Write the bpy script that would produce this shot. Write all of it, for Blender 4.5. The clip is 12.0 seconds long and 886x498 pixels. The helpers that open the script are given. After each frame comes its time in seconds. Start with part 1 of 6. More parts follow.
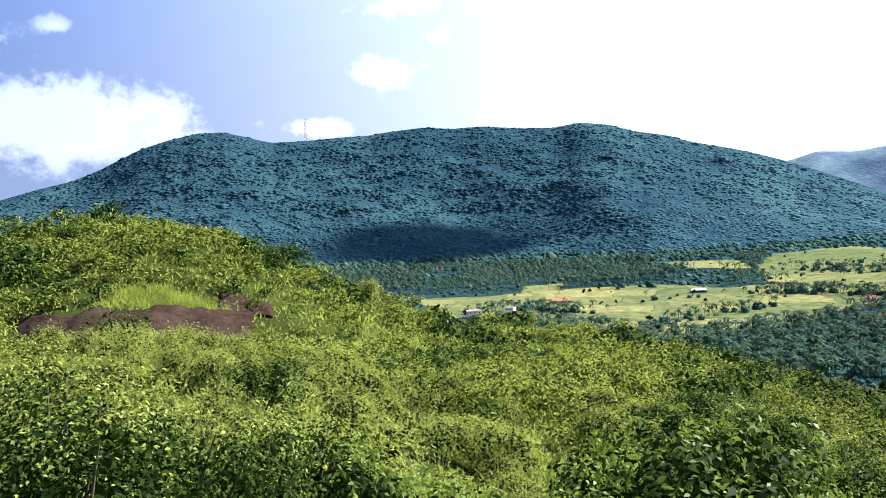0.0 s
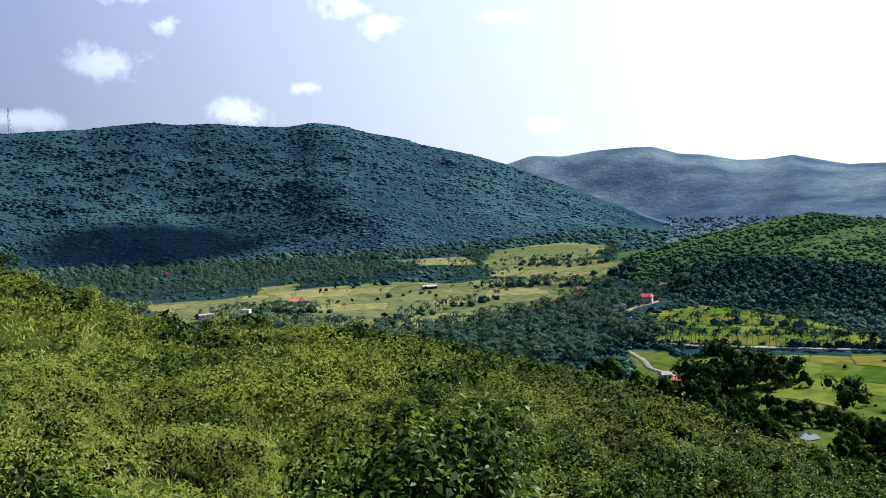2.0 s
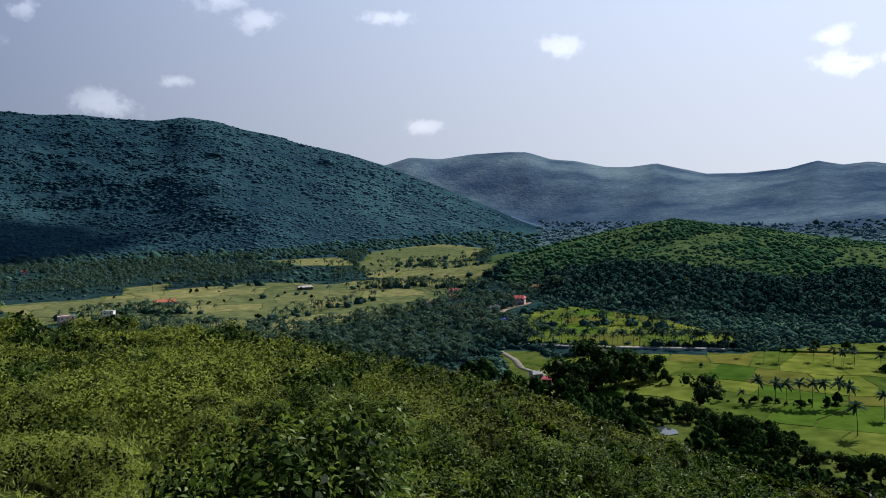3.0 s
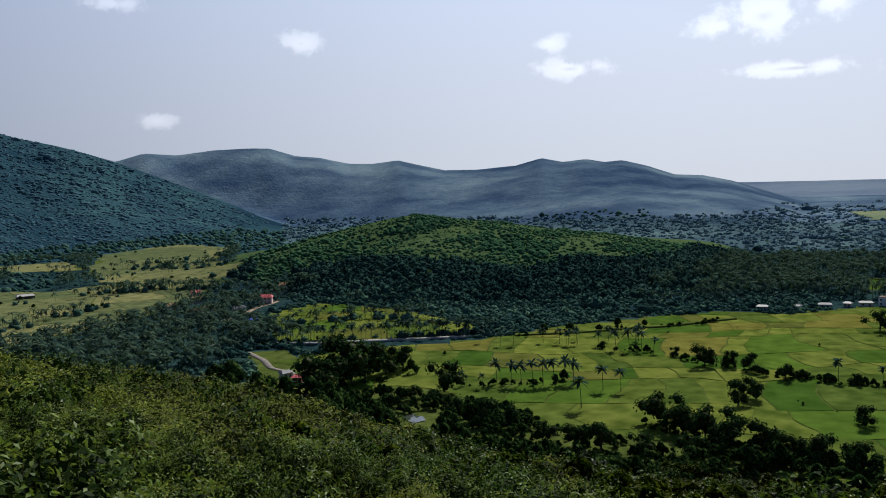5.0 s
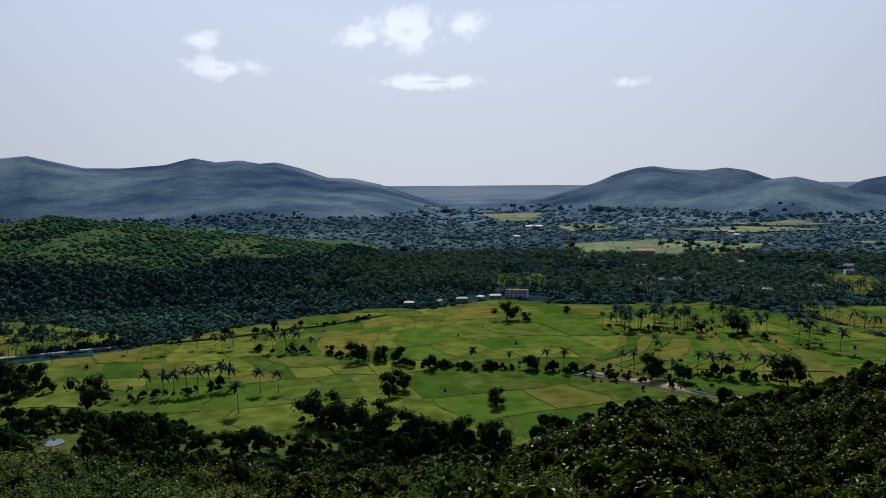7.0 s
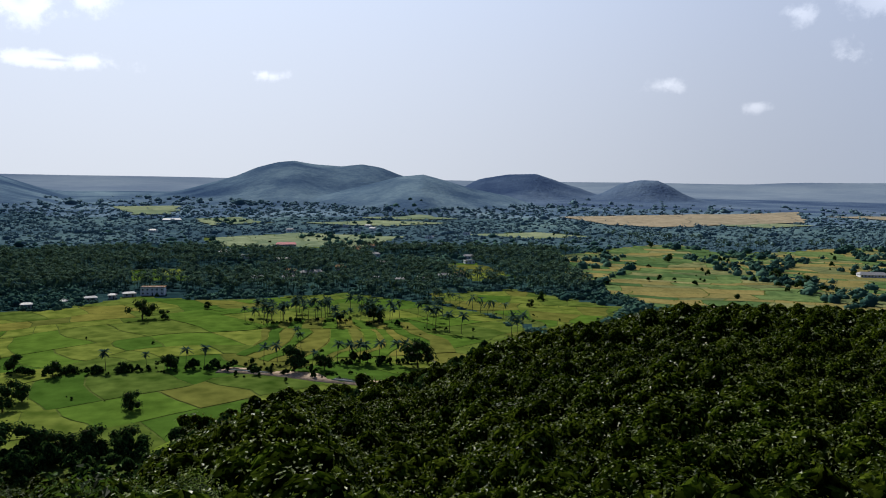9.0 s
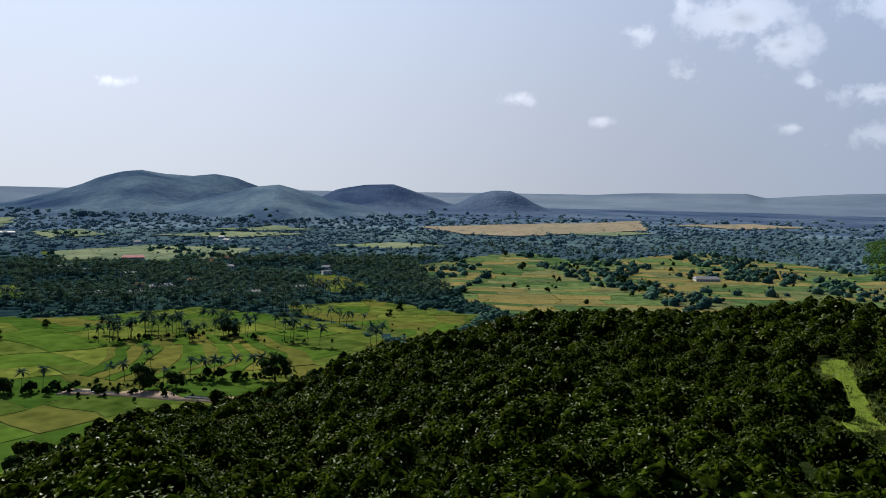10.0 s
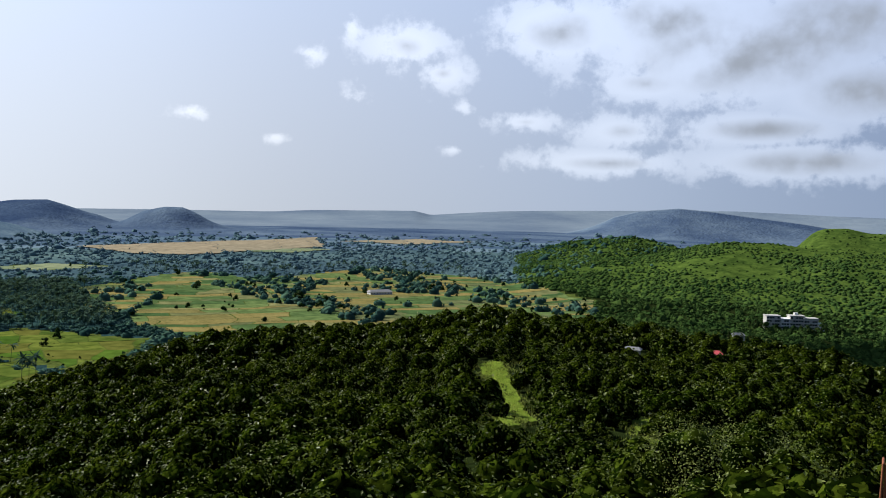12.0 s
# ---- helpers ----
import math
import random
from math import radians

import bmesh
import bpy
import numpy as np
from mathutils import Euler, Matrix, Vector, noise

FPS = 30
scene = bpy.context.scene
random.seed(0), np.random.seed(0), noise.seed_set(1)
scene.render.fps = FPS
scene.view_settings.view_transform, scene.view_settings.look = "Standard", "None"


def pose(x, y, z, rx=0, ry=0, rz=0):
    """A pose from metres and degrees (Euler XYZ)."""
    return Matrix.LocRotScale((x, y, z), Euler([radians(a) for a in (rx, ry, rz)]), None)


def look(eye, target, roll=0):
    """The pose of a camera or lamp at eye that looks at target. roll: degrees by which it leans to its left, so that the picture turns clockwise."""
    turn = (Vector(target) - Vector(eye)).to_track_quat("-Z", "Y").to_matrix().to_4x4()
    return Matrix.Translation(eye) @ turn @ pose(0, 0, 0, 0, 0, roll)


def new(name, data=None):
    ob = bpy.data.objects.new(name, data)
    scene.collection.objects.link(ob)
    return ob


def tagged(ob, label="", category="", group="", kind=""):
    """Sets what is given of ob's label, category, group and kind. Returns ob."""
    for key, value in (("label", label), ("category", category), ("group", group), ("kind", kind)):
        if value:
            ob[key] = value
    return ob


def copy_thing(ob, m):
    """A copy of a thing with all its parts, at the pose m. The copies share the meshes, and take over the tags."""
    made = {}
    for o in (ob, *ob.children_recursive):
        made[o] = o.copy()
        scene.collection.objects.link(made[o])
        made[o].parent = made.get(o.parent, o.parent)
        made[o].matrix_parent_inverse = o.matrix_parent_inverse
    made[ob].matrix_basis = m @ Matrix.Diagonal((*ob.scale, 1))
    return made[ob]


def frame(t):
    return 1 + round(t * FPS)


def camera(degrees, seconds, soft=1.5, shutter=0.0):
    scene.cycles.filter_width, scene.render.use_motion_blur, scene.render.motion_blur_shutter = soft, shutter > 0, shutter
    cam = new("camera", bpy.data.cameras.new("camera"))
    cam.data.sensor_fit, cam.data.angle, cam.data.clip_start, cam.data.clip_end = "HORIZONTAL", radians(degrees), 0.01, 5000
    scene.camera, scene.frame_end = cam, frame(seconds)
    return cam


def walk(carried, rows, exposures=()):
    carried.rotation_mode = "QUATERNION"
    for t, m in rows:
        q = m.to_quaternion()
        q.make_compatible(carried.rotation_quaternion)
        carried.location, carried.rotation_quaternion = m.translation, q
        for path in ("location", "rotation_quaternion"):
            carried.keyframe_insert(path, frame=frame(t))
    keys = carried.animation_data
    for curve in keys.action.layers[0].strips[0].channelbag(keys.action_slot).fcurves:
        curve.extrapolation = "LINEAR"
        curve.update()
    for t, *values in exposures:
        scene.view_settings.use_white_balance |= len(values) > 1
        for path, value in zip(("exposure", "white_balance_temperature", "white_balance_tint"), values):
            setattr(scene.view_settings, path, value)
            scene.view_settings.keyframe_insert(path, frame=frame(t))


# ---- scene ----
# The hilltop eye stands 100 m over the valley floor (z = 0). x is right, y ahead in the first view; bearings are degrees clockwise from y.
EYE = 100.0
ARM = 0.4            # the camera swings round the body at arm's length
cam = camera(56.14, 12.0, 1.0)
ROWS = [
    (0.0, 0.00, -2.66, 2.69),
    (0.5, -4.16, -3.04, 2.69),
    (1.0, -8.50, -3.39, 3.01),
    (1.5, -13.58, -3.56, 3.06),
    (2.0, -18.10, -3.51, 2.64),
    (2.5, -22.44, -3.58, 1.92),
    (4.5, -39.02, -4.29, 1.60),
    (5.0, -43.94, -4.46, 1.87),
    (5.5, -48.89, -4.80, 2.01),
    (6.0, -54.77, -4.91, 1.74),
    (6.5, -61.21, -4.82, 1.30),
    (7.0, -67.36, -4.88, 0.84),
    (9.0, -91.63, -5.32, -0.80),
    (9.5, -96.21, -4.94, -0.90),
    (10.0, -101.40, -4.47, -0.96),
    (10.5, -107.24, -4.01, -1.18),
    (11.0, -113.50, -3.39, -1.93),
    (11.5, -118.55, -2.93, -1.94),
    (12.0, -123.42, -2.89, -1.28),
]


def arm_pose(yaw, pitch, roll):
    b = radians(-yaw)
    return pose(ARM * math.sin(b), ARM * math.cos(b) - ARM, EYE, 90 + pitch, roll, yaw)


EXPOSURES = [(0.0, 1.8, 6000, 13), (1.0, 1.9, 6000, 13), (1.5, 1.48, 6000, 13), (2.0, 0.95, 6000, 13), (2.5, 0.5, 6000, 12), (4.5, 0.0, 6000, 12), (5.5, 0.06, 6000, 12), (6.0, -0.14, 6000, 12), (6.5, -0.14, 6000, 12), (7.0, -0.1, 6000, 12), (9.5, 0.17, 6000, 12), (10.5, 0.1, 6000, 11), (11.0, 0.12, 6025, 11), (11.5, 0.2, 6050, 10), (12.0, 0.4, 6100, 10)]
walk(cam, [(t, arm_pose(yaw, pitch, roll)) for t, yaw, pitch, roll in ROWS], EXPOSURES)

# ---- daylight ----
SUN_BEARING, SUN_HEIGHT = 67.0, 40.0
sun_way = Vector((math.sin(radians(SUN_BEARING)) * math.cos(radians(SUN_HEIGHT)), math.cos(radians(SUN_BEARING)) * math.cos(radians(SUN_HEIGHT)), math.sin(radians(SUN_HEIGHT))))
sun = new("sun", bpy.data.lights.new("sun", "SUN"))
sun.data.energy, sun.data.angle, sun.data.color = 5.0, radians(1.0), (1.0, 0.93, 0.8)
sun.matrix_world = look(sun_way * 1000, (0, 0, 0))

# clouds: bearing, height, half width, half height in degrees
CLOUDS_A = [(-24.6, 6.5, 7.4, 3.2), (-19.2, 6.6, 4.3, 2.3), (-28.1, 11.5, 1.6, 1.6), (-3.2, 9.4, 2.6, 1.1), (4.6, 6.3, 2.3, 1.1), (0.4, 11.9, 1.2, 0.7),
            (-2.6, 13.6, 3.1, 0.8), (9.0, 7.8, 1.3, 0.5), (-8.3, 6.0, 3.2, 0.7), (-24.3, 12.4, 1.0, 0.5), (12.2, 13.0, 1.9, 0.9), (14.5, 11.7, 1.9, 0.9),
            (34.7, 9.6, 1.7, 0.9), (25.2, 4.7, 1.2, 0.5), (22.9, 11.9, 2.1, 0.6)]
CLOUDS_B = [(65.1, 9.9, 3.0, 1.6), (62.0, 9.4, 1.8, 0.8), (69.0, 10.2, 1.6, 0.8), (52.8, 7.4, 2.7, 0.8), (51.5, 9.1, 1.2, 0.6), (66.8, 6.5, 5.0, 0.6),
            (79.6, 6.2, 1.3, 0.5), (106.6, 5.9, 1.2, 0.6), (112.0, 4.4, 0.9, 0.4), (114.4, 10.0, 1.2, 0.8), (117.4, 7.5, 1.2, 0.8), (124.0, 3.9, 0.9, 0.4)]
CLOUDS_C = [(120.7, 10.8, 3.4, 1.9), (123.2, 9.0, 2.4, 1.3), (117.0, 11.8, 1.0, 1.4), (131.4, 11.9, 5.6, 2.7), (138.0, 12.3, 8.0, 3.0), (148.0, 11.5, 10.0, 3.6), (150.0, 7.6, 7.0, 3.0),
            (128.9, 5.9, 3.1, 0.9), (135.4, 5.3, 4.0, 1.5), (144.3, 5.4, 7.6, 1.6), (124.7, 6.8, 1.0, 0.6), (137.0, 8.4, 5.0, 1.6), (160.0, 10.0, 9.0, 4.0), (143.0, 10.4, 12.0, 4.4), (134.5, 3.2, 7.0, 1.2), (147.0, 3.3, 9.0, 1.7)]
world = bpy.data.worlds.new("sky")
scene.world = world
world.use_nodes = True
wn, wl = world.node_tree.nodes, world.node_tree.links


def wmath(op, a, b=None, c=None):
    n = wn.new("ShaderNodeMath")
    n.operation = op
    for k, v in enumerate((a, b, c)):
        if v is None:
            continue
        if isinstance(v, (int, float)):
            n.inputs[k].default_value = v
        else:
            wl.new(v, n.inputs[k])
    return n.outputs[0]


sky = wn.new("ShaderNodeTexSky")
sky.sky_type, sky.sun_disc = "NISHITA", False
sky.sun_elevation, sky.sun_rotation = radians(SUN_HEIGHT), radians(SUN_BEARING)
sky.air_density, sky.dust_density, sky.ozone_density, sky.altitude = 1.0, 1.0, 2.0, 150
coord = wn.new("ShaderNodeTexCoord")
split = wn.new("ShaderNodeSeparateXYZ")
wl.new(coord.outputs["Generated"], split.inputs[0])
bearing = wmath("MULTIPLY", wmath("ARCTAN2", split.outputs[0], split.outputs[1]), 180 / math.pi)
height = wmath("MULTIPLY", wmath("ARCSINE", split.outputs[2]), 180 / math.pi)
plane = wn.new("ShaderNodeCombineXYZ")
wl.new(bearing, plane.inputs[0])
wl.new(height, plane.inputs[1])


def wnoise(scale, detail, rough, lift=0.0, up=0.0):
    n = wn.new("ShaderNodeTexNoise")
    n.inputs["Scale"].default_value, n.inputs["Detail"].default_value, n.inputs["Roughness"].default_value = scale, detail, rough
    m = wn.new("ShaderNodeVectorMath")
    m.operation = "ADD"
    m.inputs[1].default_value = (lift, lift * 2.0 + up, 0.0)
    wl.new(plane.outputs[0], m.inputs[0])
    wl.new(m.outputs[0], n.inputs["Vector"])
    return n.outputs["Fac"]


cloud = None
for a, e, w, h in CLOUDS_A + CLOUDS_B + CLOUDS_C:
    dx = wmath("DIVIDE", wmath("SUBTRACT", bearing, a), w * 1.15)
    dy = wmath("DIVIDE", wmath("SUBTRACT", height, e), h * 1.15)
    near = wmath("SUBTRACT", 1.0, wmath("SQRT", wmath("ADD", wmath("MULTIPLY", dx, dx), wmath("MULTIPLY", dy, dy))))
    big = min(1.0, 0.38 + 0.11 * math.sqrt(w * h))
    near = wmath("MULTIPLY", near, big)
    cloud = near if cloud is None else wmath("SMOOTH_MAX", cloud, near, 0.08)
ragged = wmath("ADD", wmath("MULTIPLY", wmath("SUBTRACT", wnoise(0.34, 9.0, 0.6), 0.5), 1.75), wmath("MULTIPLY", wmath("SUBTRACT", wnoise(1.5, 6.0, 0.62, 7.0), 0.5), 0.5))
dense = wmath("ADD", cloud, ragged)
cover = wn.new("ShaderNodeMapRange")
cover.interpolation_type = "SMOOTHSTEP"
cover.inputs["From Min"].default_value, cover.inputs["From Max"].default_value = 0.03, 0.40
wl.new(dense, cover.inputs["Value"])
# the thick middles and undersides are greyer, the sides towards the sun stay white
thick = wn.new("ShaderNodeMapRange")
thick.interpolation_type = "SMOOTHSTEP"
thick.inputs["From Min"].default_value, thick.inputs["From Max"].default_value = 0.08, 0.85
billow = wmath("SUBTRACT", wnoise(0.17, 5.0, 0.5, 0.0, 1.6), wnoise(0.17, 5.0, 0.5))
heavy = wmath("MINIMUM", 1.0, wmath("MAXIMUM", 0.0, wmath("MULTIPLY", wmath("SUBTRACT", cloud, 0.34), 2.1)))
wl.new(wmath("MULTIPLY", heavy, wmath("ADD", wmath("ADD", 0.6, wmath("MULTIPLY", wmath("SUBTRACT", 10.5, height), 0.035)), wmath("MULTIPLY", billow, 2.2))), thick.inputs["Value"])


def glide(value, low, high, smooth=False):
    """A value from 0 to 1 between two marks."""
    n = wn.new("ShaderNodeMapRange")
    n.interpolation_type = "SMOOTHSTEP" if smooth else "LINEAR"
    n.inputs["From Min"].default_value, n.inputs["From Max"].default_value = low, high
    wl.new(value, n.inputs["Value"])
    return n.outputs[0]


def wmix(fac, a, b, mode="MIX"):
    n = wn.new("ShaderNodeMixRGB")
    n.blend_type = mode
    for k, v in ((0, fac), (1, a), (2, b)):
        if isinstance(v, float):
            n.inputs[k].default_value = v
        elif isinstance(v, tuple):
            n.inputs[k].default_value = (*v, 1)
        else:
            wl.new(v, n.inputs[k])
    return n.outputs[0]


# moist air: blue away from the sun, white towards it and towards the horizon
toward = wn.new("ShaderNodeVectorMath")
toward.operation = "DOT_PRODUCT"
toward.inputs[1].default_value = sun_way
wl.new(coord.outputs["Generated"], toward.inputs[0])
glow = wmath("POWER", glide(toward.outputs["Value"], -0.05, 0.86), 1.7)
lift = glide(height, -1.0, 15.0)
air = wmix(lift, wmix(glow, (1.75, 2.2, 3.1), (11.6, 11.8, 11.8)), wmix(glow, (0.7, 1.25, 2.9), (9.4, 10.5, 12.4)))
air = wmix(glide(bearing, 108.0, 140.0, True), air, wmix(1.0, air, (1.3, 1.6, 2.0), "ADD"))
hazy = wmix(glide(height, 16.0, 50.0, True), air, sky.outputs[0])
white = wmix(1.0, wmix(1.0, air, (1.19, 1.15, 1.09), "MULTIPLY"), (2.5, 2.5, 2.55), "ADD")
tone = wmix(thick.outputs[0], white, (4.1, 4.4, 4.9))
veiled = wmath("MULTIPLY", cover.outputs[0], wmath("MINIMUM", 0.95, wmath("ADD", 0.5, wmath("MULTIPLY", wmath("MAXIMUM", cloud, 0.0), 1.0))))
mixed = wn.new("ShaderNodeMixRGB")
wl.new(veiled, mixed.inputs[0])
wl.new(hazy, mixed.inputs[1])
wl.new(tone, mixed.inputs[2])
back = wn["Background"]
back.inputs["Strength"].default_value = 0.068
wl.new(mixed.outputs[0], back.inputs["Color"])

# ---- materials ----


def material(name):
    m = bpy.data.materials.new(name)
    m.use_nodes = True
    return m, m.node_tree.nodes, m.node_tree.links, m.node_tree.nodes["Principled BSDF"]


def noise_node(nodes, links, scale, detail=4.0, where="Object"):
    tc = nodes.new("ShaderNodeTexCoord")
    n = nodes.new("ShaderNodeTexNoise")
    n.inputs["Scale"].default_value, n.inputs["Detail"].default_value = scale, detail
    links.new(tc.outputs[where], n.inputs["Vector"])
    return n.outputs["Fac"]


def ramp(nodes, links, value, stops):
    r = nodes.new("ShaderNodeValToRGB")
    while len(r.color_ramp.elements) < len(stops):
        r.color_ramp.elements.new(0.5)
    for el, (p, c) in zip(r.color_ramp.elements, stops):
        el.position, el.color = p, (*c, 1)
    links.new(value, r.inputs[0])
    return r.outputs[0]


def blend(nodes, links, fac, a, b, mode="MIX"):
    n = nodes.new("ShaderNodeMixRGB")
    n.blend_type = mode
    for k, v in ((0, fac), (1, a), (2, b)):
        if isinstance(v, (int, float)):
            n.inputs[k].default_value = v
        elif isinstance(v, tuple):
            n.inputs[k].default_value = (*v, 1)
        else:
            links.new(v, n.inputs[k])
    return n.outputs[0]


def relief(nodes, links, bsdf, value, strength, distance):
    b = nodes.new("ShaderNodeBump")
    b.inputs["Strength"].default_value, b.inputs["Distance"].default_value = strength, distance
    links.new(value, b.inputs["Height"])
    links.new(b.outputs[0], bsdf.inputs["Normal"])


def leaf_material(name, dark, mid, light, patch, thin=0.35, gloss=0.55, sheen=0.0, spread=0.6, shine=0.03):
    """Leaves: each one its own tone, patches of lighter growth, light shining through."""
    m, n, l, b = material(name)
    geo = n.new("ShaderNodeNewGeometry")
    leafy = ramp(n, l, geo.outputs["Random Per Island"], [(0.0, dark), (0.55, mid), (0.85, light), (1.0, tuple(c * 1.2 for c in light))])
    patches = ramp(n, l, noise_node(n, l, patch, 5.0), [(0.34, tuple(c * spread for c in mid)), (0.66, light)])
    colour = blend(n, l, 0.55, leafy, patches)
    l.new(colour, b.inputs["Base Color"])
    b.inputs["Roughness"].default_value = gloss
    b.inputs["Specular IOR Level"].default_value = shine
    if sheen:
        b.inputs["Sheen Weight"].default_value = sheen
        b.inputs["Sheen Roughness"].default_value = 0.6
        b.inputs["Sheen Tint"].default_value = (0.42, 0.64, 1.0, 1)
    if thin:
        tr = n.new("ShaderNodeBsdfTranslucent")
        l.new(blend(n, l, 1.0, colour, (1.2, 1.22, 0.75), "MULTIPLY"), tr.inputs["Color"])
        mx = n.new("ShaderNodeMixShader")
        mx.inputs[0].default_value = thin
        l.new(b.outputs[0], mx.inputs[1])
        l.new(tr.outputs[0], mx.inputs[2])
        l.new(mx.outputs[0], n["Material Output"].inputs["Surface"])
    return m


def mottled(name, a, b_col, scale, rough=0.9, bump=0.0, fine=None, metal=0.0, each=0.0, distance=0.1, shine=0.0, sheen=0.0):
    """A two-scale mottled surface between two colours, with fine relief."""
    m, n, l, b = material(name)
    big = ramp(n, l, noise_node(n, l, scale, 6.0), [(0.3, a), (0.7, b_col)])
    small = noise_node(n, l, fine or scale * 9, 5.0)
    col = blend(n, l, 0.55, big, ramp(n, l, small, [(0.25, tuple(c * 0.45 for c in a)), (0.75, tuple(min(1, c * 1.5) for c in b_col))]))
    patchy = noise_node(n, l, scale * 3.3, 3.0)
    col = blend(n, l, 0.35, col, ramp(n, l, patchy, [(0.35, tuple(c * 0.6 for c in a)), (0.65, tuple(min(1, c * 1.25) for c in b_col))]))
    if each:
        info = n.new("ShaderNodeObjectInfo")
        col = blend(n, l, 1.0, col, ramp(n, l, info.outputs["Random"], [(0.0, (1 - each, 1 - each * 0.6, 1 - each)), (1.0, (1 + each, 1 + each * 0.8, 1.0))]), "MULTIPLY")
    l.new(col, b.inputs["Base Color"])
    b.inputs["Roughness"].default_value, b.inputs["Metallic"].default_value = rough, metal
    b.inputs["Specular IOR Level"].default_value = shine
    if sheen:
        b.inputs["Sheen Weight"].default_value = sheen
        b.inputs["Sheen Roughness"].default_value = 0.6
        b.inputs["Sheen Tint"].default_value = (0.42, 0.64, 1.0, 1)
    if bump:
        relief(n, l, b, small, bump, distance)
    return m


def canopy(name, dark, light, cell, deep, stand=1.0):
    """Closed forest seen from far: rounded crowns side by side, each with its own tone, in lighter and darker stands."""
    m, n, l, b = material(name)
    tc = n.new("ShaderNodeTexCoord")
    vor = n.new("ShaderNodeTexVoronoi")
    vor.inputs["Scale"].default_value = 1.0 / cell
    l.new(tc.outputs["Object"], vor.inputs["Vector"])
    own = n.new("ShaderNodeSeparateColor")
    l.new(vor.outputs["Color"], own.inputs[0])
    low, high = tuple(1 - 0.3 * stand * k for k in (1.0, 0.85, 0.6)), tuple(1 + 0.3 * stand * k for k in (1.0, 0.85, 0.5))
    col = blend(n, l, 0.5, ramp(n, l, own.outputs[0], [(0.0, dark), (1.0, light)]), ramp(n, l, noise_node(n, l, 0.3 / cell, 5.0), [(0.35, dark), (0.65, light)]))
    for scale in (0.05 / cell, 0.016 / cell):
        col = blend(n, l, 1.0, col, ramp(n, l, noise_node(n, l, scale, 6.0), [(0.36, low), (0.64, high)]), "MULTIPLY")
    l.new(col, b.inputs["Base Color"])
    b.inputs["Roughness"].default_value, b.inputs["Specular IOR Level"].default_value = 0.9, 0.0
    inv = n.new("ShaderNodeMath")
    inv.operation = "MULTIPLY_ADD"
    inv.inputs[1].default_value = -0.35
    l.new(vor.outputs["Distance"], inv.inputs[0])
    l.new(noise_node(n, l, 0.45 / cell, 6.0), inv.inputs[2])
    relief(n, l, b, inv.outputs[0], 1.0, deep)
    return m


def leafage(name, dark, mid, light, cell, patch=0.12):
    """Close-set small leaves: each leaf its own tone and tilt, sprays lighter and darker."""
    m, n, l, b = material(name)
    tc = n.new("ShaderNodeTexCoord")
    wave = n.new("ShaderNodeTexNoise")
    wave.inputs["Scale"].default_value, wave.inputs["Detail"].default_value = 1.6 / cell, 2.0
    l.new(tc.outputs["Object"], wave.inputs["Vector"])
    bent = n.new("ShaderNodeMixRGB")
    bent.blend_type, bent.inputs[0].default_value = "LINEAR_LIGHT", cell * 0.6
    l.new(tc.outputs["Object"], bent.inputs[1])
    l.new(wave.outputs["Color"], bent.inputs[2])
    vor = n.new("ShaderNodeTexVoronoi")
    vor.inputs["Scale"].default_value = 1.0 / cell
    l.new(bent.outputs[0], vor.inputs["Vector"])
    own = n.new("ShaderNodeSeparateColor")
    l.new(vor.outputs["Color"], own.inputs[0])
    leafy = ramp(n, l, own.outputs[0], [(0.0, dark), (0.45, mid), (0.8, light), (1.0, tuple(c * 1.3 for c in light))])
    sprays = ramp(n, l, noise_node(n, l, 0.32 / cell, 4.0), [(0.36, (0.25, 0.25, 0.25)), (0.62, (1.25, 1.25, 1.25))])
    growth = ramp(n, l, noise_node(n, l, patch, 4.0), [(0.35, (0.6, 0.68, 0.6)), (0.65, (1.25, 1.15, 1.0))])
    l.new(blend(n, l, 1.0, blend(n, l, 1.0, leafy, sprays, "MULTIPLY"), growth, "MULTIPLY"), b.inputs["Base Color"])
    b.inputs["Roughness"].default_value, b.inputs["Specular IOR Level"].default_value = 0.8, 0.0
    relief(n, l, b, own.outputs[1], 1.0, cell * 1.2)
    return m


LEAF_BUSH = leaf_material("bush_leaves", (0.08789, 0.126, 0.0221), (0.1758, 0.2152, 0.0425), (0.3027, 0.3413, 0.08075), 0.35, 0.3)
LEAF_PALE = leaf_material("pale_feathery_leaves", (0.1758, 0.2205, 0.051), (0.2734, 0.3202, 0.0765), (0.3906, 0.4305, 0.1275), 0.5, 0.4)
# under-leaves of shrubs: the shade inside is put into this dark green
LEAF_DARK = leaf_material("shaded_under_leaves", (0.004, 0.012, 0.002), (0.010, 0.024, 0.003), (0.03, 0.055, 0.008), 0.6, 0.1, 0.55, shine=0.02)
LEAF_GLOSSY = leaf_material("glossy_leaves", (0.045, 0.095, 0.012), (0.09, 0.155, 0.022), (0.2, 0.26, 0.055), 0.8, 0.3, 0.5, shine=0.08)
LEAF_CROWN = leaf_material("pale_crown_leaves", (0.06, 0.1, 0.022), (0.14, 0.18, 0.045), (0.28, 0.32, 0.1), 0.5, 0.2)
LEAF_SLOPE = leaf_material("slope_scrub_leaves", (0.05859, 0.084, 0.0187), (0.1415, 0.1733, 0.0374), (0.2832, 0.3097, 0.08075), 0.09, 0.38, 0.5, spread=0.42)
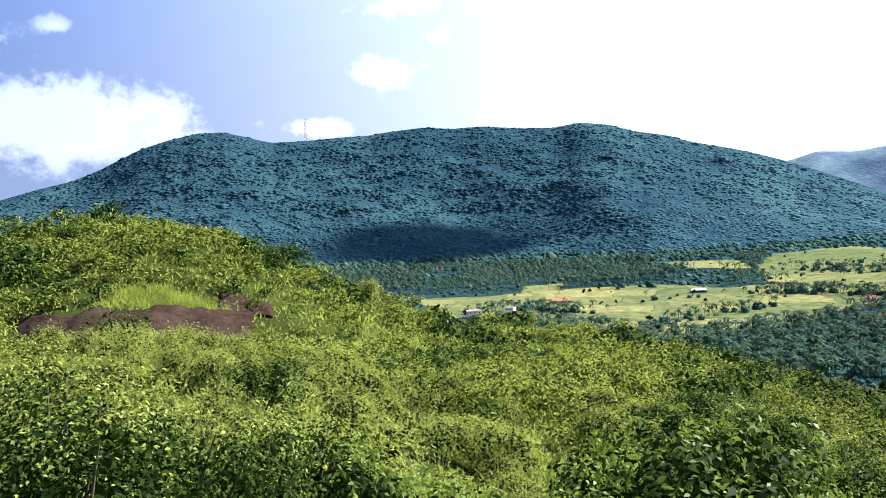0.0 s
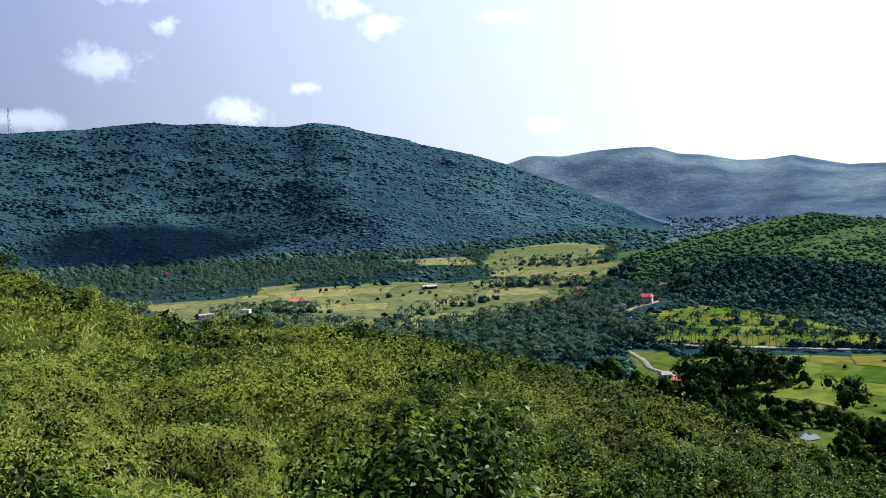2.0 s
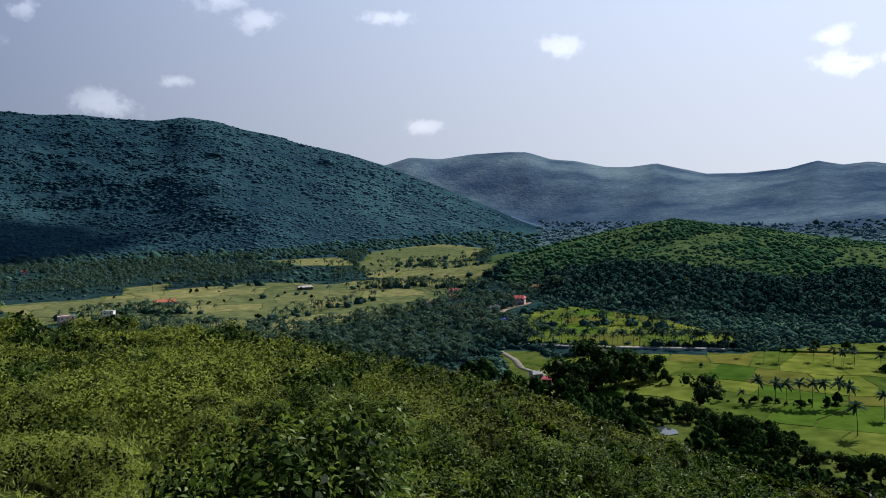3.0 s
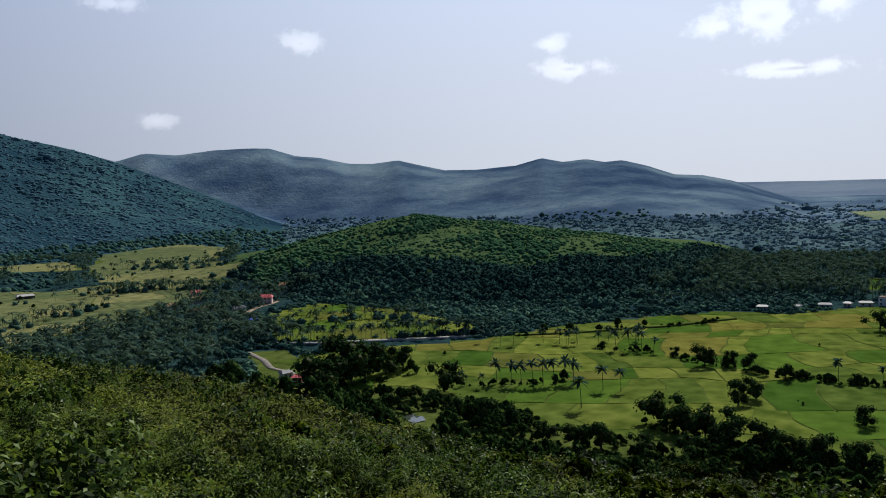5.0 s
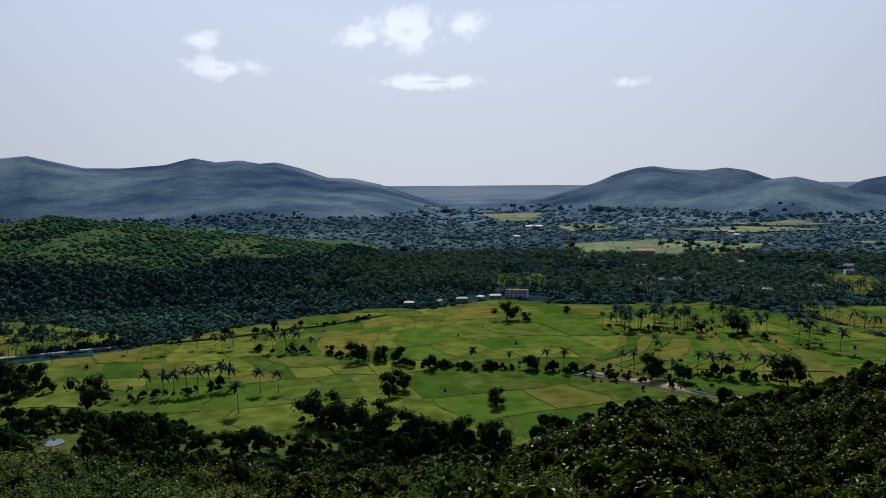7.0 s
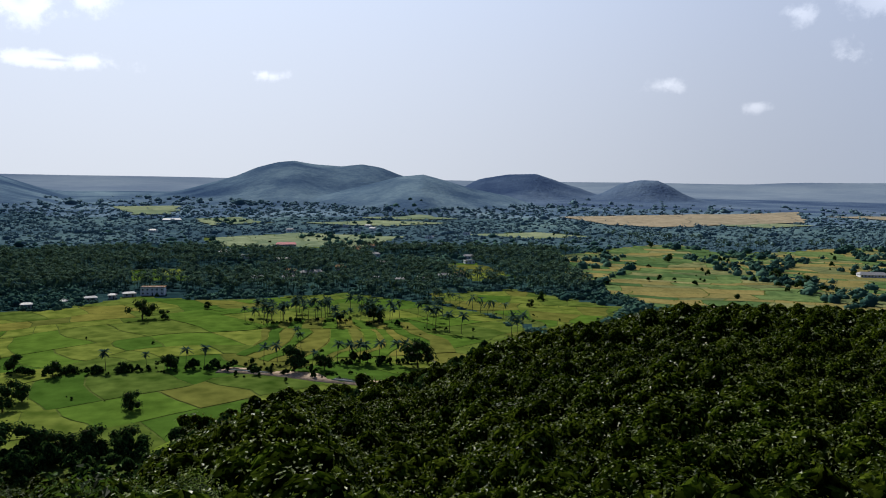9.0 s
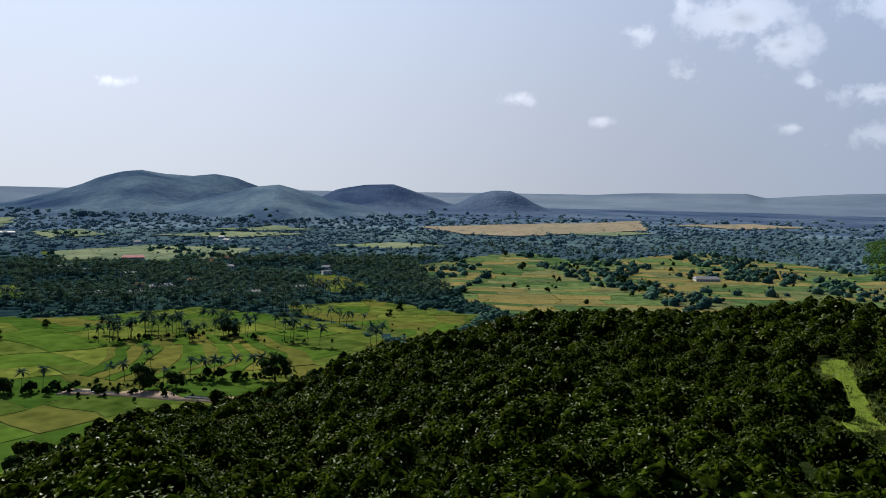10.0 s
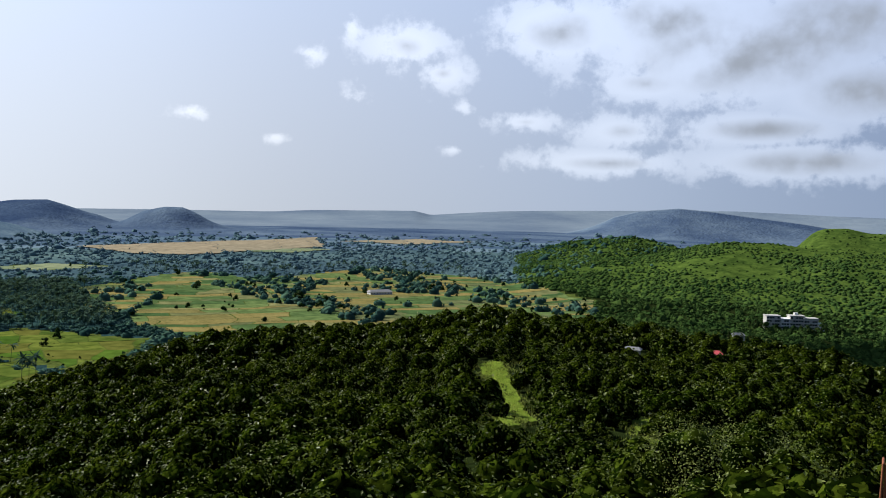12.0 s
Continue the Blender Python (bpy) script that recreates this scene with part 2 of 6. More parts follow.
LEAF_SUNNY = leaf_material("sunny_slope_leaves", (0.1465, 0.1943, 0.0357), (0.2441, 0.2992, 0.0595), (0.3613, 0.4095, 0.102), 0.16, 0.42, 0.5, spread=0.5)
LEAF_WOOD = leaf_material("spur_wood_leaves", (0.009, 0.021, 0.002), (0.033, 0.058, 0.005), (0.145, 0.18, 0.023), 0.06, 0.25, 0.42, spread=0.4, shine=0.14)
# scrub towards the sun: its backlit darkness is put into the colour
LEAF_BACKLIT = leaf_material("backlit_slope_leaves", (0.007, 0.016, 0.002), (0.026, 0.044, 0.005), (0.125, 0.145, 0.022), 0.09, 0.25, 0.45, spread=0.4, shine=0.1)
LEAF_TREE = leaf_material("field_tree_leaves", (0.009, 0.0255, 0.0102), (0.0195, 0.048, 0.0153), (0.051, 0.093, 0.0238), 0.1, 0.05, 0.6, shine=0.0)
# palms and valley woods: their greens have bluish haze put in
LEAF_PALM = leaf_material("hazed_palm_fronds", (0.013, 0.035, 0.0312), (0.03, 0.064, 0.0504), (0.085, 0.13, 0.0816), 0.2, 0.15, 0.7, shine=0.0)
WOOD_FAR = leaf_material("hazed_valley_wood_crowns", (0.0133, 0.042, 0.04392), (0.02945, 0.076, 0.06832), (0.08075, 0.148, 0.0976), 0.012, 0.0, 0.8, 0.0, 0.45, shine=0.0)
# woods of the plain, with pale blue haze put into the colour
WOOD_MID = leaf_material("hazed_plain_crowns", (0.06468, 0.1183, 0.1505), (0.08686, 0.15, 0.1788), (0.122, 0.1922, 0.1929), 0.008, 0.0, 0.8, 0.0, 0.8, shine=0.0)
# mountain crowns: blue haze is put into both colours, more at the far end
WOOD_MOUNT = leaf_material("hazed_mountain_crowns", (0.02419, 0.06354, 0.08619), (0.02956, 0.07357, 0.09642), (0.04165, 0.09444, 0.1016), 0.006, 0.0, 0.8, 0.0, 0.72, shine=0.0)
WOOD_MOUNT_FAR = leaf_material("hazier_mountain_end_crowns", (0.05108, 0.102, 0.1368), (0.05882, 0.1139, 0.1486), (0.0743, 0.1344, 0.1564), 0.006, 0.0, 0.8, 0.0, 0.82, shine=0.0)
# a darkened copy of WOOD_FAR: the belt's shade is in its colour
WOOD_BELT = leaf_material("shaded_belt_tree_crowns", (0.00875, 0.0275, 0.02875), (0.0175, 0.0475, 0.046), (0.045, 0.0925, 0.0644), 0.012, 0.0, 0.8, 0.0, 0.45, shine=0.0)
WOOD_HILL = leaf_material("hill_scrub_crowns", (0.02457, 0.0704, 0.04118), (0.03822, 0.09715, 0.0491), (0.06825, 0.1338, 0.05702), 0.012, 0.0, 0.8, 0.0, shine=0.0)
LEAF_DEEP = leaf_material("deep_green_scrub_leaves", (0.02, 0.05, 0.008), (0.05, 0.105, 0.015), (0.13, 0.2, 0.034), 0.2, 0.25, 0.45, shine=0.1)
WOOD_SPUR = leaf_material("green_hill_scrub_crowns", (0.016, 0.04224, 0.0119), (0.0288, 0.06336, 0.01615), (0.0576, 0.0968, 0.02295), 0.012, 0.0, 0.8, 0.0, shine=0.0)
# brown-green litter, with the shade between bushes put into its colour
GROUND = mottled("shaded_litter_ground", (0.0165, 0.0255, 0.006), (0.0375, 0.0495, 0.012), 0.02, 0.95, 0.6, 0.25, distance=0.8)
GRASSHILL = mottled("hill_grass", (0.02072, 0.0495, 0.0104), (0.074, 0.1134, 0.0208), 0.02, 0.95, 0.7, 0.16, distance=1.5)
# the canopy under the mountain crowns carries the same painted haze
FOREST_FLOOR = canopy("hazed_mountain_canopy", (0.01736, 0.04575, 0.06473), (0.02976, 0.06742, 0.0877), 9.0, 5.0)
HILL_SCRUB_GRASS = mottled("valley_hill_grass", (0.02592, 0.05655, 0.02475), (0.07452, 0.1131, 0.0429), 0.022, 0.95, 0.7, 0.14, distance=1.5)
# wood floor made near-black: shade in the gaps between crowns is painted in
SPUR_FLOOR = mottled("shaded_wood_floor", (0.008, 0.014, 0.004), (0.018, 0.026, 0.007), 0.05, 0.95, 0.5, 0.5, distance=0.5)
# leafage inside the heads: the shade in there is put into these dark colours
INNER = leaf_material("shaded_inner_scrub_leaves", (0.005, 0.009, 0.002), (0.014, 0.022, 0.004), (0.04, 0.052, 0.01), 0.12, 0.15, 0.6)
INNER_SUNNY = leaf_material("shaded_inner_sunny_leaves", (0.014, 0.022, 0.003), (0.045, 0.062, 0.009), (0.11, 0.13, 0.022), 0.12, 0.25, 0.6)
INNER_DEEP = leaf_material("shaded_inner_deep_leaves", (0.003, 0.008, 0.002), (0.009, 0.02, 0.003), (0.022, 0.04, 0.007), 0.12, 0.15, 0.6)
CORE_WOOD = leafage("shaded_wood_leafage", (0.0012, 0.003, 0.0004), (0.007, 0.014, 0.001), (0.034, 0.05, 0.005), 0.3, 0.05)
CORE_TREE = leafage("shaded_tree_leafage", (0.004, 0.012, 0.005), (0.016, 0.036, 0.012), (0.045, 0.08, 0.02), 0.5)
# valley floor under the trees, its green made bluish for the haze
VALLEY_FLOOR = canopy("hazed_valley_canopy", (0.0095, 0.027, 0.0325), (0.0285, 0.058, 0.0575), 7.0, 3.0)
# far ground in bands: haze is put into each colour
PLAIN_FLOOR = canopy("hazed_plain_canopy", (0.0399, 0.07333, 0.0988), (0.076, 0.1215, 0.1334), 9.0, 4.0)
DISTANT_FLOOR = canopy("hazed_distant_canopy", (0.06, 0.098, 0.156), (0.1, 0.148, 0.2), 9.0, 3.0, 1.3)
FAR_FLOOR = canopy("hazed_far_canopy", (0.0594, 0.0893, 0.154), (0.0828, 0.1197, 0.1826), 11.0, 5.0, 1.0)
HORIZON_FLOOR = canopy("hazed_horizon_canopy", (0.13, 0.17, 0.23), (0.152, 0.194, 0.25), 24.0, 3.0, 0.5)
FIELD = mottled("rice_field_grass", (0.0475, 0.08428, 0.0132), (0.1178, 0.1372, 0.0324), 0.018, 0.9, 0.03, 0.12, each=0.34)
FIELD_LUSH = mottled("lush_rice_field", (0.0384, 0.08096, 0.012), (0.0688, 0.115, 0.0192), 0.02, 0.9, 0.03, 0.12, each=0.25)
FIELD_OLIVE = mottled("fallow_field_grass", (0.07812, 0.08924, 0.0192), (0.1265, 0.1242, 0.0312), 0.02, 0.9, 0.03, 0.12, each=0.25)
# yellowing grass, paler and bluer than it is: haze put into the colour
FIELD_PALE = mottled("pale_hazed_field_grass", (0.098, 0.118, 0.058), (0.158, 0.155, 0.082), 0.018, 0.9, 0.03, 0.12, each=0.35)
FIELD_MIX = mottled("valley_crop_green", (0.0527, 0.095, 0.0399), (0.09775, 0.1377, 0.06185), 0.018, 0.9, 0.03, 0.12, each=0.4)
# far plots, greyed by haze that is painted into the crop colours
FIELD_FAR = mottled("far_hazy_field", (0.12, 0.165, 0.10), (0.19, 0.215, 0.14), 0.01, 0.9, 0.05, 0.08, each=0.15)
FIELD_DRY_FAR = mottled("far_hazy_ripe_field", (0.215, 0.18, 0.13), (0.27, 0.23, 0.165), 0.01, 0.9, 0.05, 0.08, each=0.08)
FIELD_DRY = mottled("ripe_field_grass", (0.16, 0.136, 0.04675), (0.208, 0.172, 0.068), 0.015, 0.9, 0.05, 0.3, each=0.15)
BUND = mottled("bund_grass", (0.0391, 0.0644, 0.013), (0.0874, 0.1104, 0.026), 0.03, 0.95, 0.3, 0.4)
MEADOW = mottled("slope_grass", (0.06, 0.105, 0.011), (0.15, 0.2, 0.027), 0.22, 0.9, 0.5, 1.4, distance=0.3)
# near-black colour that stands for the shade inside tree heads
SHADED_INNER = mottled("shaded_inner_growth", (0.004, 0.007, 0.0025), (0.009, 0.013, 0.005), 0.8, 0.95)
PALM_BARK = mottled("palm_bark", (0.05, 0.042, 0.032), (0.09, 0.075, 0.06), 0.8, 0.9, 0.3)
ROCK = mottled("dark_weathered_rock", (0.018, 0.012, 0.009), (0.046, 0.031, 0.024), 0.25, 0.85, 0.9, 1.6, distance=0.25)
SAND = mottled("river_sand", (0.16, 0.11, 0.07), (0.34, 0.27, 0.20), 0.12, 0.9, 0.2)
DIRT = mottled("red_earth", (0.22, 0.13, 0.07), (0.32, 0.2, 0.12), 0.1, 0.95, 0.2)
LANE = mottled("earth_lane", (0.13, 0.115, 0.095), (0.22, 0.2, 0.17), 0.1, 0.95, 0.2)
ROAD = mottled("worn_road", (0.2, 0.2, 0.2), (0.3, 0.29, 0.28), 0.05, 0.8, 0.1)
BARK = mottled("bark", (0.05, 0.04, 0.028), (0.11, 0.09, 0.065), 0.8, 0.9, 0.5)
PINK = mottled("pink_painted_wall", (0.72, 0.45, 0.42), (0.8, 0.54, 0.5), 0.3, 0.8, shine=0.4)
WHITE = mottled("white_painted_wall", (0.72, 0.72, 0.7), (0.82, 0.82, 0.8), 0.3, 0.8, shine=0.4)
GREY = mottled("grey_concrete", (0.35, 0.34, 0.32), (0.48, 0.46, 0.44), 0.3, 0.85, shine=0.4)
TILE = mottled("red_tile_roof", (0.36, 0.09, 0.045), (0.5, 0.16, 0.08), 0.4, 0.8, 0.3, shine=0.4)
TIN = mottled("tin_roof", (0.13, 0.13, 0.135), (0.24, 0.24, 0.25), 0.3, 0.6, 0.1, shine=0.2)
REDTIN = mottled("red_painted_roof", (0.5, 0.06, 0.08), (0.6, 0.1, 0.1), 0.3, 0.6, shine=0.4)
BLUE = mottled("blue_plastic_sheet", (0.02, 0.08, 0.45), (0.04, 0.12, 0.55), 0.4, 0.5, shine=0.4)
DARK = mottled("dark_window_glass", (0.02, 0.025, 0.03), (0.04, 0.045, 0.05), 0.5, 0.15, shine=0.4)
RUST = mottled("rusty_steel", (0.16, 0.05, 0.02), (0.3, 0.11, 0.045), 6.0, 0.75, 0.4, 60.0, 0.3, distance=0.003, shine=0.4)
STEEL = mottled("galvanised_steel", (0.35, 0.35, 0.36), (0.5, 0.5, 0.5), 0.2, 0.5, metal=0.6, shine=0.4)
WATER, _n, _l, _b = material("still_water")
_b.inputs["Base Color"].default_value, _b.inputs["Roughness"].default_value = (0.05, 0.06, 0.05, 1), 0.06
relief(_n, _l, _b, noise_node(_n, _l, 0.8, 3.0), 0.06, 0.05)

# ---- the lie of the land ----


def lattice(ix, iy, seed):
    h = np.sin(ix * 127.1 + iy * 311.7 + seed * 74.7) * 43758.5453
    return h - np.floor(h)


def vnoise(x, y, seed=0):
    ix, iy = np.floor(x), np.floor(y)
    fx, fy = x - ix, y - iy
    fx, fy = fx * fx * (3 - 2 * fx), fy * fy * (3 - 2 * fy)
    a, b = lattice(ix, iy, seed), lattice(ix + 1, iy, seed)
    c, d = lattice(ix, iy + 1, seed), lattice(ix + 1, iy + 1, seed)
    return (a + (b - a) * fx) * (1 - fy) + (c + (d - c) * fx) * fy - 0.5


def fbm(x, y, scale, octaves=4, seed=0):
    s, amp = 0.0, 1.0
    for k in range(octaves):
        s = s + amp * vnoise(x / scale + 17.3 * k, y / scale - 9.1 * k, seed + k)
        scale, amp = scale * 0.5, amp * 0.5
    return s


# the camera's own hill: bearing, slope angle at 20 m, dip half way (m), angle of its skyline, distance of its skyline
OWN_A = [(-60, -9, 6, 0.5, 150), (-28, -11.5, 9, -0.8, 165), (-24, -12.5, 9, -0.2, 170), (-20, -13.5, 9, -0.2, 170), (-16, -14.5, 9, -1.2, 168), (-12.5, -15.5, 8, -2.5, 165),
         (-7.4, -17.5, 5, -5.1, 160), (-3.6, -20, 3, -6.6, 160), (1, -23, 1, -8.5, 160), (6, -23, 0, -9.1, 165), (12, -23, 0, -9.9, 170), (19, -23, 0, -11.7, 180), (24, -23, 0, -12.6, 190)]
OWN_B = [(28, -23, 0, -13.3, 200), (34, -24, 0, -15.0, 220), (41, -24.5, 0, -17.4, 240), (49, -24.5, 0, -19.5, 250), (57, -25, 0, -20.6, 250), (64, -26, 0, -21, 255), (71.5, -26, 0, -20.6, 260),
         (76, -26, 0, -18.8, 280), (81.5, -26, 0, -17.4, 300), (85, -26, 5, -16.6, 310), (90, -26, 8, -15.7, 330), (94.7, -26, 9, -13.1, 360), (99.4, -26, 9, -11.8, 390), (103.3, -26, 9, -10.9, 405), (106.7, -26, 9, -9.9, 425), (108.6, -26, 9, -9.6, 430)]
OWN_C = [(114, -26, 9, -9.2, 450), (119.5, -26, 9, -9.0, 460), (122.5, -26, 9, -8.5, 470), (127.3, -26, 9, -7.6, 480), (130.1, -25.5, 9, -8.0, 475), (137.7, -24, 9, -8.5, 460), (144.1, -23, 9, -9.3, 460), (148, -23, 9, -9.4, 460), (152, -22, 9, -10.2, 460),
         (180, -18, 0, -6, 320), (210, -12, 2, -1, 170), (270, -9, 4, 0.5, 150), (300, -9, 6, 0.5, 150)]
OWN = np.array(OWN_A + OWN_B + OWN_C, float)
# the heights round the valley: bearing, angle of the crest, crest's distance, foot's distance
RANGES = [
    # the long wooded mountain ahead
    ([(-60, 0.5), (-36, 0.6), (-28, 1.87), (-26.1, 2.4), (-23.8, 2.93), (-22.1, 3.63), (-19.7, 4.84), (-17.9, 5.42), (-16.1, 5.8), (-14.5, 5.84), (-12.9, 5.46), (-11.4, 5.04), (-9.5, 5.1), (-6.9, 5.24), (-4.9, 5.32), (-3, 5.55),
      (-1, 5.73), (0.9, 5.55), (3.2, 5.6), (5.5, 5.33), (7.8, 5.22), (9.6, 5.47), (11.5, 5.22), (13.1, 4.7), (15.3, 4.26), (17, 3.64), (19.1, 3.17), (20.6, 2.75), (22.6, 2.1), (25, 1.1), (28.1, -0.2), (30.8, -1.4), (33, -2.3), (36, -3.0)],
     2400, [(-60, 1500), (-6, 1450), (4, 1500), (14, 1420), (21, 1600), (26, 1720), (31, 1900), (36, 2150)], 900, 0.09),
    # the range behind it
    ([(8, 0.5), (16, 1.2), (21, 2.0), (22.7, 2.15), (24.3, 2.6), (26.4, 2.44), (28.6, 2.72), (31, 2.8), (32.3, 2.76), (34, 2.22), (35.6, 2.06), (37.6, 1.58), (39.2, 1.53), (40.9, 1.72), (42.5, 1.32), (44.1, 0.95), (46.4, 0.92), (49, 1.11),
      (50.7, 1.56), (52.2, 1.24), (53.7, 1.38), (54.9, 1.14), (56.1, 1.22), (57.6, 0.83), (59.5, 0.15), (61.2, 0.05), (63, -0.36), (64.8, -0.98), (67, -1.7), (69.4, -2.45), (71.8, -3.1), (74, -3.6)],
     3200, [(8, 2500), (31, 2500), (45, 2000), (57, 1650), (68, 1550), (74, 1700)], 900, 0.06),
    # the low green hill in the valley
    ([(27, -6.0), (31.5, -4.3), (34.8, -3.4), (38, -2.75), (40.2, -2.25), (42.1, -2.05), (44.8, -2.4), (48, -2.8), (51.7, -3.35), (55.6, -3.8), (58.7, -4.4), (61.7, -4.95), (64.7, -5.55), (67.9, -6.3), (70.5, -6.8), (73, -7.2)],
     1020, [(27, 960), (30.4, 900), (33.9, 750), (41, 660), (57, 628), (64, 668), (70, 760), (73, 900)], 420, 0.10),
    # hills towards the plain
    ([(70, -2.2), (74.4, -1.4), (76.4, -0.85), (77.9, -0.4), (79, 0.1), (80.4, 0.48), (81.5, 0.6), (82.9, 0.38), (84.7, 0.27), (86.1, 0.42), (87.4, 0.22), (88.7, -0.28), (90.5, -0.8), (93, -1.6), (96, -2.0)], 2900, [(70, 2500), (82, 2100), (96, 2600)], 500, 0.05),
    ([(80, -3), (82.5, -1.95), (84.6, -1.45), (86.8, -0.88), (88.7, -0.38), (90.3, -0.22), (91.8, -0.6), (93.7, -1.15), (96.1, -1.6), (98.4, -2.3), (101, -3.2)], 2350, [(80, 2100), (90, 1750), (101, 2100)], 400, 0.05),
    ([(91, -1.4), (92.6, -0.85), (94.5, -0.4), (96.1, -0.13), (98, -0.07), (98.9, -0.34), (100.3, -0.82), (102.3, -1.28), (104, -1.6)], 3500, [(91, 3200), (97, 2950), (104, 3200)], 400, 0.04),
    ([(100.5, -1.6), (102.3, -1.1), (103.8, -0.63), (104.9, -0.38), (106.1, -0.4), (107.2, -0.87), (108.3, -1.25), (110, -1.7)], 3300, [(100.5, 3150), (105.3, 3000), (110, 3150)], 300, 0.04),
    ([(132, -1.0), (134.8, -0.48), (136.7, 0.01), (139.2, 0.25), (141.3, 0.1), (143.8, -0.22), (146.8, -0.55), (149, -0.9), (152, -1.2)], 3700, [(132, 3400), (139, 3150), (152, 3400)], 500, 0.04),
    # the green hills beyond the spur
    ([(126, -4.4), (128.1, -3.5), (131.8, -2.2), (134.1, -1.92), (136.3, -1.7), (137.8, -2.0), (139.3, -2.25), (142, -2.6)], 1600, [(126, 1350), (135, 1150), (142, 1300)], 300, 0.10),
    ([(126, -5.2), (129.2, -4.05), (133.4, -3.45), (136.4, -3.25), (138.6, -2.75), (140.4, -2.2), (142.5, -1.9), (145.2, -1.92), (147.2, -2.1), (149.5, -2.0), (152, -2.4), (158, -4), (175, -6)], 1250, [(126, 1000), (133, 880), (140, 850), (143, 880), (152, 800), (175, 900)], 450, 0.12),
    ([(144.5, -2.2), (146.9, -1.28), (148.1, -0.85), (149.4, -0.78), (150.7, -1.07), (151.5, -1.05), (155, -1.5), (160, -2.5)], 1700, [(144.5, 1500), (160, 1450)], 300, 0.10),
]
RIM = [(-60, 0.3), (60, -0.45), (77, -0.62), (100, -0.6), (112, -0.55), (115.5, -0.4), (121.5, -0.3), (122.6, -0.55), (127.5, -0.2), (135.5, 0.0), (142.7, 0.15), (151.5, -0.1), (300, 0.3)]


def table(rows, a, col):
    return np.interp(a, [r[0] for r in rows], [r[col] for r in rows])


def bearing_of(x, y):
    a = np.degrees(np.arctan2(x, y))
    return np.where(a < -60, a + 360, a)


def own_hill(a, d, x, y):
    e20, dip, es, de = (np.interp(a, OWN[:, 0], OWN[:, k]) for k in (1, 2, 3, 4))
    z20, zs = 20 * np.tan(np.radians(e20)), de * np.tan(np.radians(es))
    s = np.clip((d - 20) / (de - 20), 0, 1)
    inner = np.interp(d, [0, 1.2, 20], [0, 0, 1])
    z = np.where(d < 20, -1.65 + (z20 + 1.65) * inner, z20 + (zs - z20) * s - dip * np.sin(np.pi * np.where(a > 60, np.sqrt(s), s)) ** 2)
    over = np.maximum(0, d - de)
    z = z - over * np.minimum(0.55, over / 90 * 0.55)
    z = z + fbm(x, y, 45.0, 3, 3) * np.clip(d / 60, 0, 1) * 4.0
    return 100 + z


def land(x, y):
    x, y = np.asarray(x, float), np.asarray(y, float)
    a, d = bearing_of(x, y), np.hypot(x, y)
    rim = 100 + 4870 * np.tan(np.radians(table(RIM, a, 1)))
    z = np.clip((d - 3600) / 1270, 0, 1) ** 1.6 * rim + fbm(x, y, 400.0, 3, 9) * 5.0 * np.clip((d - 1600) / 1500, 0, 1)
    for crest, dc, foot, back_run, rough in RANGES:
        df = table(foot, a, 1)
        zc = np.maximum(100 + dc * np.tan(np.radians(table(crest, a, 1))), 0)
        wob = fbm(x, y, dc * 0.16, 3, dc % 97)
        s = np.where(d < dc, (d - df) / (dc - df), 1 - (d - dc) / back_run)
        inside = np.clip((a - crest[0][0]) / 3, 0, 1) * np.clip((crest[-1][0] - a) / 3, 0, 1)
        s = np.clip(s + wob * 0.13 * np.clip(1 - s, 0, 1) * np.clip(s * 3, 0, 1), 0, 1)
        s = 0.62 * s + 0.38 * s * s * (3 - 2 * s)
        z = np.maximum(z, zc * s * inside + fbm(x, y, dc * 0.07, 4, 5) * zc * rough * np.clip(4 * s * (1 - s), 0.1, 1) * inside * (s > 0))
    return np.maximum(z, own_hill(a, d, x, y))


def place(a, d):
    return d * math.sin(radians(a)), d * math.cos(radians(a))


def height_at(x, y):
    return float(land(np.array([x]), np.array([y]))[0])


# ---- mesh helpers ----


def mesh_of(name, verts, faces, mats, smooth=False, index=None):
    """A mesh from arrays: vertices (n, 3) and equal-sided faces (m, k)."""
    verts, faces = np.asarray(verts, np.float32), np.asarray(faces, np.int32)
    me = bpy.data.meshes.new(name)
    k = faces.shape[1]
    me.vertices.add(len(verts))
    me.vertices.foreach_set("co", verts.ravel())
    me.loops.add(faces.size)
    me.loops.foreach_set("vertex_index", faces.ravel())
    me.polygons.add(len(faces))
    me.polygons.foreach_set("loop_start", np.arange(0, faces.size, k, dtype=np.int32))
    if smooth is not False:
        me.polygons.foreach_set("use_smooth", np.ones(len(faces), bool) if smooth is True else np.asarray(smooth, bool))
    for m in mats if isinstance(mats, (list, tuple)) else [mats]:
        me.materials.append(m)
    if index is not None:
        me.polygons.foreach_set("material_index", np.asarray(index, np.int32))
    me.update(calc_edges=True)
    me.validate()
    return me


def part(name, bm, mat, parent=None, label=""):
    me = bpy.data.meshes.new(name)
    bm.to_mesh(me)
    bm.free()
    me.materials.append(mat)
    ob = new(name, me)
    if parent is not None:
        ob.parent = parent
    return tagged(ob, label)


def part_mesh(name, me, parent, label=""):
    ob = new(name, me)
    ob.parent = parent
    return tagged(ob, label)


def empty(name, m=None):
    ob = new(name)
    ob.empty_display_size = 0.2
    if m is not None:
        ob.matrix_world = m
    return ob


